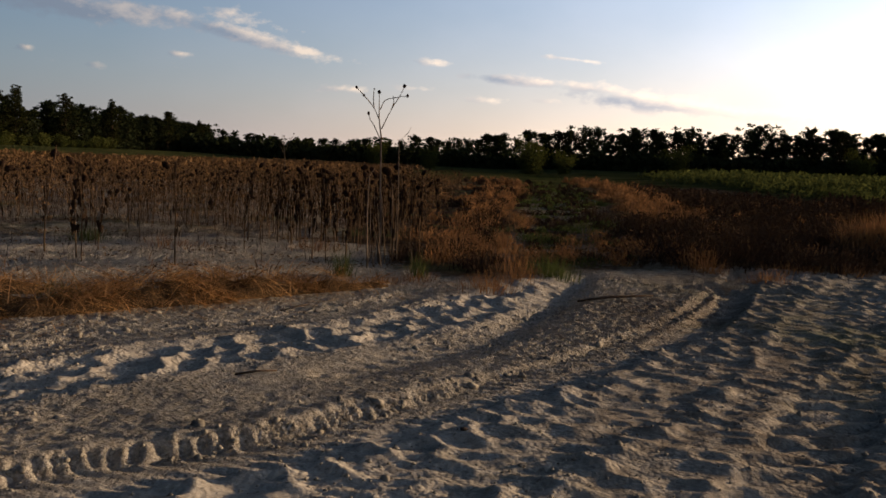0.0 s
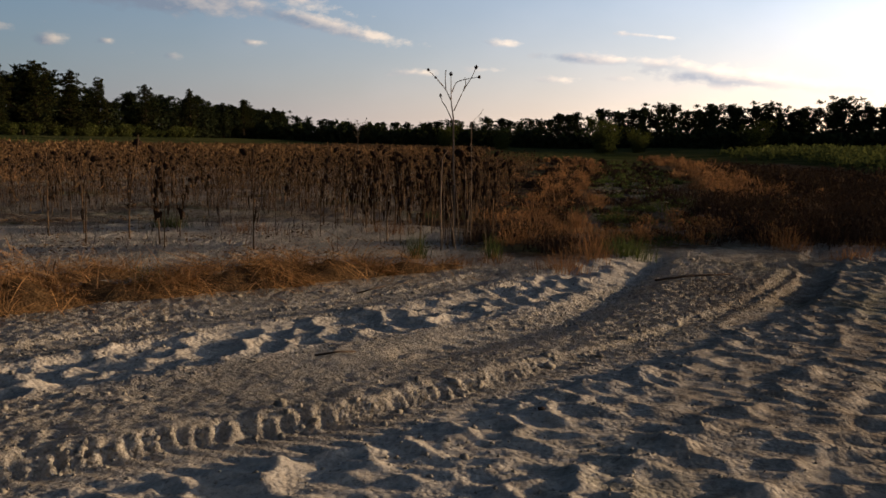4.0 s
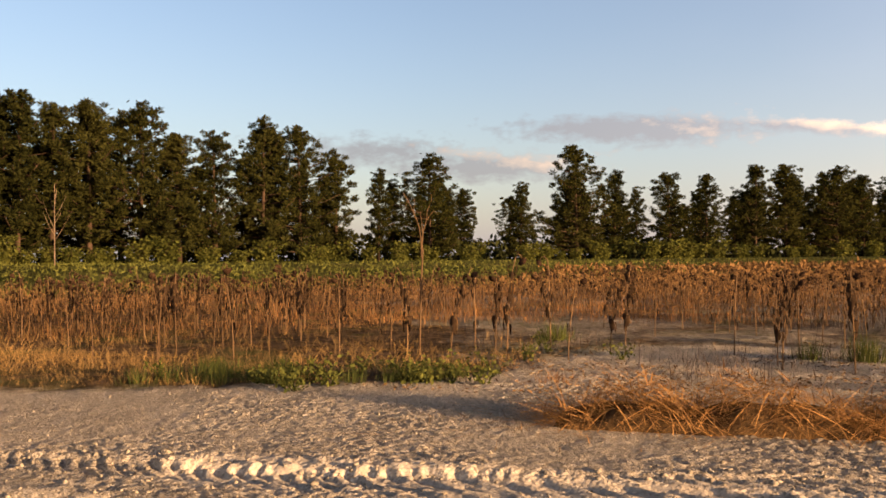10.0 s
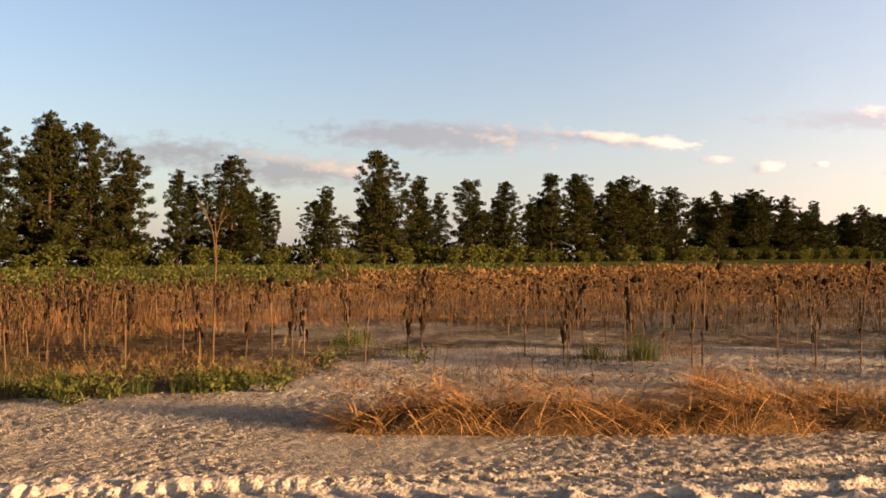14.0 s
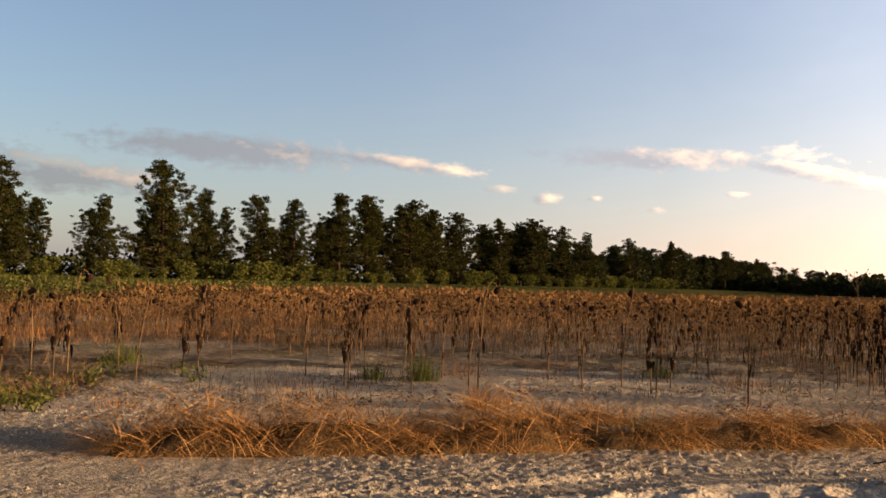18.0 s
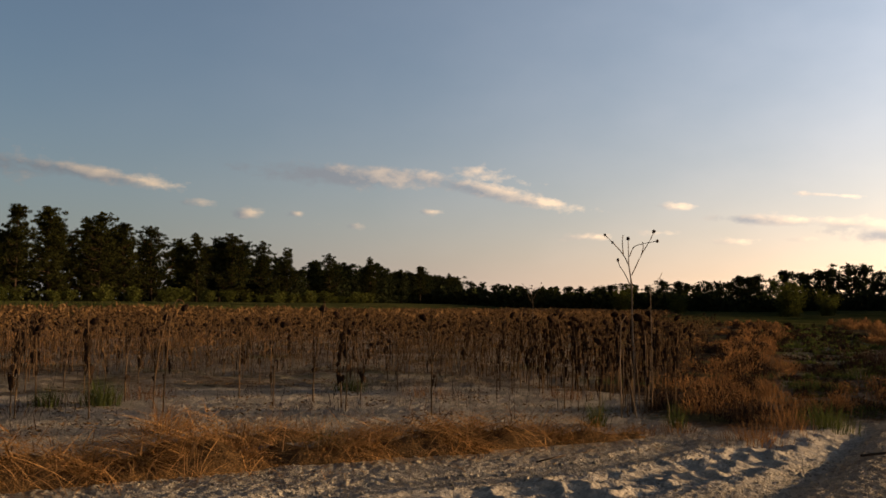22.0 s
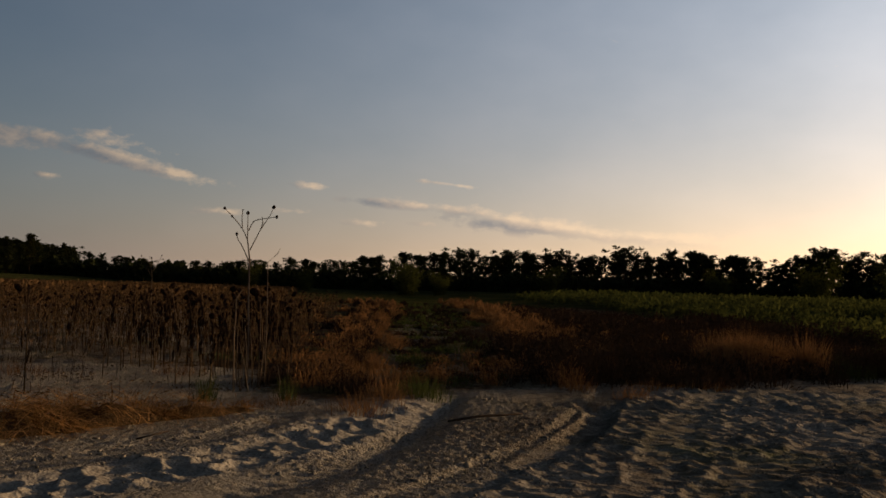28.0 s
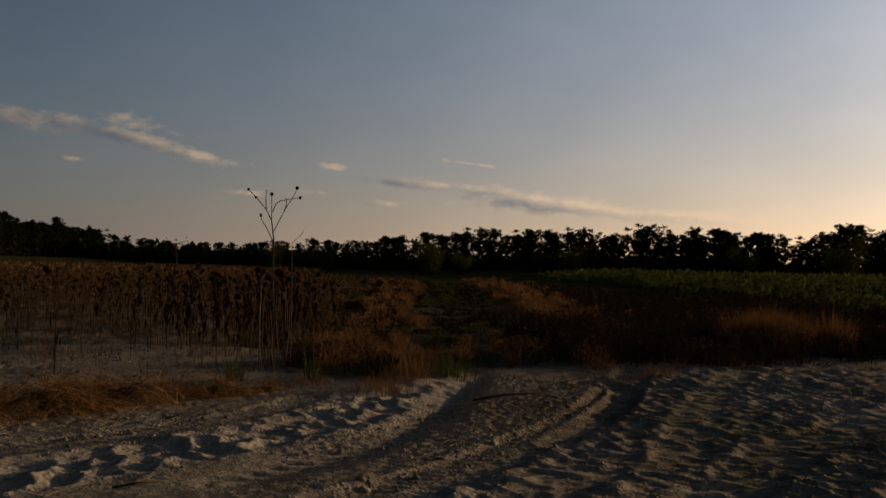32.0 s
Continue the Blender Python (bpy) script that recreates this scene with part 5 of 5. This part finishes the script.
def tuft(name, label, mat, x, y, n, high, spread, droop=(0.2, 1.3), wd=(0.004, 0.009), category="grass", group=""):
    b = Buf()
    xy = np.column_stack([rng.normal(0, spread * 0.45, n), rng.normal(0, spread * 0.45, n)])
    z = ground_height(xy[:, 0] + x, xy[:, 1] + y) - on_ground(x, y)
    r = np.hypot(xy[:, 0], xy[:, 1]) / spread
    blades(b, np.column_stack([xy, z - 0.01]), rng.uniform(0.5, 1.0, n) * high * np.clip(1.15 - 0.5 * r, 0.3, 1), rng.uniform(*wd, n),
           np.arctan2(xy[:, 1], xy[:, 0]) + rng.normal(0, 0.8, n), rng.uniform(*droop, n), 4)
    return thing(name, label, category, group, at=pose(x, y, on_ground(x, y)), data=b.mesh(name, mat), kind="stuff")


wr = random.Random(3)
T_DRY = "tuft of dry orange grass at the road edge"
for x, y, n, high, spread in ((0.55, 11.4, 420, 0.42, 0.42), (0.95, 12.3, 380, 0.4, 0.4), (-0.3, 11.9, 200, 0.3, 0.35), (-0.75, 11.6, 160, 0.25, 0.3), (4.7, 13.5, 320, 0.35, 0.4), (4.1, 14.2, 260, 0.4, 0.35),
                              (5.5, 14.6, 240, 0.32, 0.4), (6.6, 15.0, 300, 0.32, 0.5), (1.2, 14.6, 380, 0.55, 0.6), (0.4, 15.2, 420, 0.6, 0.7), (2.6, 15.6, 300, 0.45, 0.6), (3.4, 16.2, 300, 0.5, 0.6),
                              (9.6, 18.4, 500, 0.7, 0.7), (5.8, 28.2, 700, 0.85, 0.8), (6.6, 28.8, 700, 0.95, 0.9), (7.4, 29.8, 600, 0.9, 0.8),
                              (-2.2, 15.4, 240, 0.4, 0.5), (-8.6, 13.2, 260, 0.45, 0.5), (-4.5, 15.2, 220, 0.35, 0.5), (-6.2, 9.9, 380, 0.62, 0.34), (-9.4, 6.9, 160, 0.3, 0.4)):
    tuft("grass_tuft", T_DRY, DRY_GRASS, x, y, n // 2, high * (0.75 if y < 13.2 else 0.85), spread, group="dry grass tufts")
for k in range(22):
    tuft("grass_tuft", "tall tuft of dry orange grass beyond the road", DRY_GRASS, wr.gauss(9.1, 0.5), wr.gauss(18.7, 0.35), 170, wr.uniform(0.7, 1.2), wr.uniform(0.2, 0.42), (0.1, 1.0), (0.009, 0.016), group="dry grass tufts")
for k in range(26):
    f = wr.random() ** 1.5
    tuft("grass_tuft", "tuft of dry orange grass beside the old track", DRY_GRASS, 0.4 + 2.2 * f + wr.gauss(0, 0.5), 13.5 + 22 * f + wr.gauss(0, 0.6), 150, wr.uniform(0.2, 0.4) * (1 + 0.8 * f), wr.uniform(0.2, 0.45), (0.2, 1.3), (0.006, 0.013), group="dry grass tufts")
for x, y, n, high, spread in ((1.5, 12.9, 300, 0.4, 0.45), (-1.35, 12.2, 120, 0.5, 0.16), (-0.35, 12.3, 90, 0.45, 0.15), (-8.6, 12.0, 300, 0.6, 0.3), (-9.2, 11.6, 160, 0.45, 0.25), (-3.9, 9.5, 160, 0.25, 0.3),
                              (-12.9, 3.7, 200, 0.35, 0.25), (-12.2, 4.4, 180, 0.35, 0.25), (-14.0, 10.6, 260, 0.5, 0.4), (-6.0, 15.5, 200, 0.4, 0.35), (2.05, 3.35, 60, 0.22, 0.16), (1.85, 3.4, 30, 0.14, 0.1), (2.75, 4.6, 24, 0.24, 0.08), (1.35, 3.85, 9, 0.14, 0.05), (2.1, 18.5, 300, 0.3, 0.7), (3.4, 22, 300, 0.35, 0.8),
                              (10.6, 17.2, 300, 0.4, 0.6), (12.0, 17.9, 300, 0.5, 0.6), (11.4, 19.2, 300, 0.5, 0.7)):
    tuft("green_tuft", "tuft of fresh green grass", GREEN_GRASS, x, y, n, high, spread, (0.15, 0.8), (0.005, 0.011), group="green grass tufts")


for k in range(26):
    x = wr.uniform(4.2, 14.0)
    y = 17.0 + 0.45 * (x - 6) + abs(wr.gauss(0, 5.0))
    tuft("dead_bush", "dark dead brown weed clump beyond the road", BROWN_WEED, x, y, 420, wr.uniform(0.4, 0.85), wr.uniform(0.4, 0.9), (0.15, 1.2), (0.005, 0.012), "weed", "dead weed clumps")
for k in range(22):
    f = wr.random()
    tuft("green_tuft", "tuft of fresh green grass", GREEN_GRASS, -12.6 + 2.6 * f + wr.gauss(0, 0.3), 3.0 + 3.4 * f + wr.gauss(0, 0.35), 110, wr.uniform(0.2, 0.42), 0.2, (0.15, 0.9), (0.004, 0.009), group="green grass tufts")


# ---- heaps of cut straw along the road ----
def straw_heap(x, y, length, width, high, turn, n):
    """A low heap of bent dry stalks over a matted core painted in their shade."""
    c, s = math.cos(turn), math.sin(turn)
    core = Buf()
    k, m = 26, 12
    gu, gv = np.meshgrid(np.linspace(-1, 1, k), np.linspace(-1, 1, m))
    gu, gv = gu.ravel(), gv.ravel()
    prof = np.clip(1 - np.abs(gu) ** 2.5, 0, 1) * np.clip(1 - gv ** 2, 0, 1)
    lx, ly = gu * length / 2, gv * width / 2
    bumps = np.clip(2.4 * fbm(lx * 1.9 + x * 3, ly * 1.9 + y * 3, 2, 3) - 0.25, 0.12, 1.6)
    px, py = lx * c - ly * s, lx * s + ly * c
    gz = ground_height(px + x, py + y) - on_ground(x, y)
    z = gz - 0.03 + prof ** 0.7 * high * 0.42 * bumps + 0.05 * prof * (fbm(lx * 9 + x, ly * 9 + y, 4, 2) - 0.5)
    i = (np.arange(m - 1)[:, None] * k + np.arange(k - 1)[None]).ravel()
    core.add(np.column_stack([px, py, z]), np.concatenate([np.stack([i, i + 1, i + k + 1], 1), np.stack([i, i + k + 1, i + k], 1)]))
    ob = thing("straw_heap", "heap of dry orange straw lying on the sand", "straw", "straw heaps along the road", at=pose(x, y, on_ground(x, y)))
    # the core's dark colour stands for the shaded gaps under the straw
    part("matted_core", core.mesh("matted_core", SHADED_THATCH, True), ob)
    for nm, cnt, ln, dr, mat in (("lying_straw", int(n * 1.15), (0.25, 0.8), (1.35, 2.3), STRAW), ("standing_straw", n // 10, (0.06, 0.26), (0.4, 1.9), DRY_GRASS)):
        b = Buf()
        # the stalks lie in sheaves that fall out and down from their own middle
        sheaf = rng.integers(0, max(8, n // 38), cnt)
        sa, sv, sd = (rng.uniform(-1, 1, cnt) for _ in range(3))
        a, v = np.clip(sa[sheaf] + rng.normal(0, 0.06, cnt), -1, 1), np.clip(0.75 * sv[sheaf] + rng.normal(0, 0.1, cnt), -1, 1)
        pr = np.clip(1 - np.abs(a) ** 2.5, 0, 1) * np.clip(1 - v ** 2, 0, 1)
        lx, ly = a * length / 2 + rng.normal(0, 0.08, cnt), v * width / 2 + rng.normal(0, 0.08, cnt)
        bm = np.clip(2.4 * fbm(lx * 1.9 + x * 3, ly * 1.9 + y * 3, 2, 3) - 0.25, 0.12, 1.6)
        px, py = lx * c - ly * s, lx * s + ly * c
        z = ground_height(px + x, py + y) - on_ground(x, y) - 0.02 + pr ** 0.7 * high * (0.25 + 0.6 * rng.random(cnt) ** 1.3) * bm
        swirl = sd[sheaf] * math.pi
        blades(b, np.column_stack([px, py, z]), rng.uniform(*ln, cnt), rng.uniform(0.006, 0.013, cnt), swirl + rng.normal(0, 0.5, cnt), rng.uniform(*dr, cnt), 5, 0.78 if nm == "lying_straw" else 0.25)
        tagged(part(nm, b.mesh(nm, mat), ob), kind="stuff")
    return ob


for h in ((-6.75, 5.8, 1.15, 0.95, 0.48, 0.75, 1700), (-5.75, 6.65, 1.4, 0.9, 0.36, 0.8, 1600), (-4.8, 7.65, 1.4, 0.9, 0.42, 0.78, 1700), (-3.8, 8.65, 1.2, 0.75, 0.3, 0.7, 1100),
          (-2.9, 9.45, 1.0, 0.7, 0.32, 0.6, 1000), (-2.15, 10.25, 1.1, 0.65, 0.32, 0.7, 1000), (-1.2, 11.0, 1.0, 0.5, 0.16, 0.7, 450), (-4.9, 9.5, 1.3, 0.5, 0.2, 0.7, 600), (-3.2, 10.8, 1.2, 0.5, 0.18, 0.8, 500)):
    straw_heap(h[0], h[1], h[2] * 1.35, h[3], h[4] * 1.32, *h[5:])


b = Buf()
xy = scatter(5000, [(-0.6, 12.6), (-4, 9.6), (-8, 6.6), (-10.6, 4.6), (-13, 7), (-12.5, 11), (-10, 15.5), (-4, 20), (-0.2, 18)], patchy(0.8, 0.45, 1))
leaflets(b, with_z(xy, 0.012), rng.uniform(0.02, 0.08, len(xy)), 0.3, 0.25)
thing("leaf_litter", "dark dry leaf litter strewn between the stalks", "litter", data=b.mesh("leaf_litter", DRY_LEAF), kind="stuff")
b = Buf()
edge = smooth_line([(-7.6, 4.6), (-6.0, 6.1), (-4.4, 7.5), (-2.9, 8.9), (-1.6, 10.2), (-0.3, 11.3)])
pick = edge[rng.integers(0, len(edge), 900)] + rng.normal(0, 0.45, (900, 2))
blades(b, with_z(pick, 0.012), rng.uniform(0.12, 0.6, 900), rng.uniform(0.004, 0.011, 900), rng.uniform(0, 6.28, 900), rng.uniform(1.5, 1.62, 900), 3, 0.93)
thing("loose_straw", "loose dry stalks strewn over the sand", "straw", data=b.mesh("loose_straw", STRAW), kind="stuff")


# ---- leafy green weeds ----
def green_weed(x, y, high, n, seed):
    r = np.random.default_rng(seed)
    ob = thing("green_weed", "leafy green weed growing at the sand's edge", "weed", "green weeds", at=pose(x, y, on_ground(x, y)))
    sb, lb = Buf(), Buf()
    for k in range(6):
        a = r.uniform(0, 6.28)
        tip = np.array([math.cos(a) * high * 0.7, math.sin(a) * high * 0.7, high * r.uniform(0.5, 1.0)])
        tube(sb, [(0, 0, -0.02), tip * [0.4, 0.4, 0.6], tip], [0.007, 0.005, 0.003], 4)
        p = tip * r.uniform(0.25, 1.05, (n // 6, 1)) + r.normal(0, 0.05, (n // 6, 3))
        p[:, 2] = np.maximum(p[:, 2], 0.02)
        leaflets(lb, p, r.uniform(0.035, 0.085, len(p)), 0.55)
    tagged(part("stem_mass", sb.mesh("stem_mass", GREEN_GRASS), ob), kind="stuff")
    tagged(part("foliage", lb.mesh("foliage", GREEN_LEAF), ob), kind="stuff")


for k in range(18):
    f = wr.random()
    green_weed(-11.3 + 1.5 * f + wr.gauss(0, 0.35), 4.1 + 2.3 * f + wr.gauss(0, 0.3), wr.uniform(0.15, 0.38), 80, 400 + k)
for x, y, h in ((-12.6, 2.9, 0.3), (-11.5, 8.0, 0.3), (-12.2, 9.0, 0.35), (-10.8, 9.3, 0.3), (3.9, 4.6, 0.16), (4.3, 4.9, 0.2)):
    green_weed(x, y, h, 70, int(x * -50) + 900)


# ---- the tall dead weed ----
def tall_weed(x, y, seed, label, k=1.0):
    """A forked dead weed: each branch goes through (sideways, height) and ends in a seed head."""
    r = np.random.default_rng(seed)
    ob = thing("dead_weed", label, "weed", at=pose(x, y, on_ground(x, y)))
    sb = Buf()
    tube(sb, np.array([(0.03, 0, -0.05), (0.035, 0, 0.6), (0.01, 0, 1.2), (0.0, 0, 1.88), (-0.04, 0, 2.15)]) * k, np.array([0.019, 0.016, 0.014, 0.012, 0.008]) * k, 7)
    part("stem", sb.mesh("stem", BARE, True), ob)
    for way, head in (([(-0.01, 1.84), (-0.11, 2.05), (-0.17, 2.14), (-0.19, 2.22)], 0.024), ([(-0.04, 2.15), (-0.13, 2.32), (-0.27, 2.48)], 0.022),
                      ([(-0.16, 2.36), (-0.28, 2.49), (-0.39, 2.6)], 0.022), ([(-0.04, 2.14), (-0.045, 2.35), (-0.05, 2.54)], 0.036),
                      ([(-0.12, 2.31), (-0.13, 2.46), (-0.12, 2.58)], 0.013), ([(0.0, 2.0), (0.14, 2.3), (0.26, 2.5), (0.32, 2.64)], 0.027),
                      ([(-0.03, 2.28), (0.04, 2.42), (0.2, 2.47), (0.37, 2.5)], 0.027), ([(0.14, 2.3), (0.17, 2.4), (0.16, 2.48)], 0.008)):
        bb, hb = Buf(), Buf()
        lean = r.uniform(-0.12, 0.12)
        pts = np.array([(a, lean * i / len(way), z) for i, (a, z) in enumerate(way)]) * k
        pts = smooth_line(pts, 4)
        tube(bb, pts, np.linspace(0.0085, 0.0045, len(pts)) * k, 5)
        br = part("branch", bb.mesh("branch", BARE, True), ob)
        lumps(hb, [pts[-1]], [head * k], 1.0, 0.12)
        part("seed_head", hb.mesh("seed_head", SEED_HEAD, True), br, "dark round seed head")
    return ob


tall_weed(-1.0, 13.8, 3, "tall forked dead weed with dark round seed heads")
tall_weed(*polar(9.9, 30.0), 8, "thin tall dead weed rising over the crop", 0.86)


def dead_stalk(x, y, pts, rad=0.008):
    """A bare stalk through (sideways, depth, height) from its foot."""
    b = Buf()
    z0 = on_ground(x, y)
    tube(b, [(x + a, y + c, z0 + z) for a, c, z in pts], np.linspace(rad, rad * 0.45, len(pts)), 5)
    return thing("dead_stalk", "pale bare dead stalk beside the tall weed", "stalk", "bare stalks at the tall weed", data=b.mesh("dead_stalk", BARE, True))


for sx, sy, top in ((-1.12, 13.55, 0.9), (-0.95, 13.6, 1.0), (-0.82, 13.9, 1.2), (-1.05, 14.0, 1.05), (-0.9, 13.3, 0.7), (-0.88, 13.7, 1.15), (-0.78, 13.6, 0.9)):
    tx, ty = wr.gauss(0, 0.09), wr.gauss(0, 0.09)
    dead_stalk(sx, sy, [(0, 0, -0.03), (tx * 0.5 + 0.015, ty * 0.5, top * 0.5), (tx, ty, top)])
dead_stalk(-1.1, 13.2, [(0, 0, -0.03), (-0.03, 0.1, 0.75), (-0.02, 0.15, 1.3), (0.05, 0.2, 1.42)], 0.013)
dead_stalk(-0.72, 13.9, [(0, 0, -0.03), (0.0, 0, 1.0), (-0.02, 0, 1.83), (0.12, 0, 1.97), (0.15, 0, 2.04)], 0.009)
dead_stalk(-0.45, 12.6, [(0, 0, -0.03), (0.01, 0, 0.2), (-0.03, 0, 0.42)], 0.008)


# ---- twigs, straws and clods on the road ----
def twig(label, pts, rad):
    b = Buf()
    p = np.array([(x, y, on_ground(x, y) + dz) for x, y, dz in pts])
    tube(b, p, rad, 6)
    return thing("twig", label, "twig", data=b.mesh("twig", TWIG, True))


twig("dark bare twig lying on pale sand", [(1.55, 10.55, 0.04), (1.95, 10.72, 0.06), (2.25, 10.9, 0.055), (2.52, 11.02, 0.05)], [0.013, 0.016, 0.012, 0.007])
twig("thin dark stick lying in the sand", [(-1.45, 6.42, 0.012), (-1.3, 6.5, 0.02), (-1.18, 6.57, 0.012)], [0.008, 0.008, 0.005])
twig("short pale straw lying on the sand", [(-1.6, 9.05, 0.03), (-1.35, 9.3, 0.06)], [0.008, 0.006])
twig("dark twig half buried in the sand", [(2.55, 4.85, 0.01), (2.85, 5.0, 0.05), (3.1, 4.9, 0.01)], [0.006, 0.008, 0.004])

stone = Buf()
lumps(stone, [(0.14, 5.29, on_ground(0.14, 5.29) + 0.012)], [0.028], 0.8, 0.2)
thing("stone", "small dark stone lying on the sand", "stone", data=stone.mesh("stone", TWIG, True))
cr = np.random.default_rng(21)
xy = np.column_stack([cr.uniform(-11.5, 8.5, 260000), cr.uniform(-1.5, 13, 260000)])
dens, wallish = np.zeros(len(xy)), np.zeros(len(xy))
for k, (line, half, *_) in enumerate(TRACK_LINES):
    lat, arc = along(xy[:, 0], xy[:, 1], line)
    dens = np.maximum(dens, np.exp(-((np.abs(lat) / half - 1.3) / 0.6) ** 2))
    if k < 2:
        wallish = np.maximum(wallish, np.exp(-((lat - 0.17) / 0.12) ** 2))
rough = np.clip(fbm(xy[:, 0] * 0.6 + 9, xy[:, 1] * 0.6, 3, 3) * 2.6 - 0.8, 0, 1)
near = np.clip(9.0 / np.hypot(xy[:, 0], xy[:, 1]), 0.3, 1)
dens = (0.05 + 0.35 * rough + 0.25 * dens + 0.4 * wallish) * near * np.clip((5.5 - 0.7 * (xy[:, 1] - xy[:, 0])) / 2.5, 0.3, 1) * (inside_distance(xy[:, 0], xy[:, 1], SAND_AREA) > 0)
dens *= np.where(along(xy[:, 0], xy[:, 1], TRACK_LINES[0][0])[0] > -0.15, 1.0, 0.3)
pick = cr.random(len(xy)) < dens * 0.8
xy, wallish = xy[pick][:62000], wallish[pick][:62000]
size = np.clip(cr.lognormal(-4.75, 0.45, len(xy)) * (1 + 0.4 * wallish), 0.004, 0.03)
b = Buf()
p = with_z(xy)
p[:, 2] -= size * 0.2
crumbs(b, p, size)
big = cr.random(len(xy)) < 0.02 + 0.12 * wallish
p = with_z(xy[big])
lumps(b, p, np.clip(cr.lognormal(-4.0, 0.4, len(p)), 0.01, 0.04), 0.7, 0.42)
thing("soil_clods", "crumbled clods of dry sandy soil", "soil", data=b.mesh("soil_clods", CLOD), kind="stuff")

for ob in NEAR_PINES + FAR_PINES + SHRUBS + ROUND + FLOWERS:
    if ob.name not in used_models:
        for o in (*ob.children_recursive, ob):
            bpy.data.objects.remove(o)
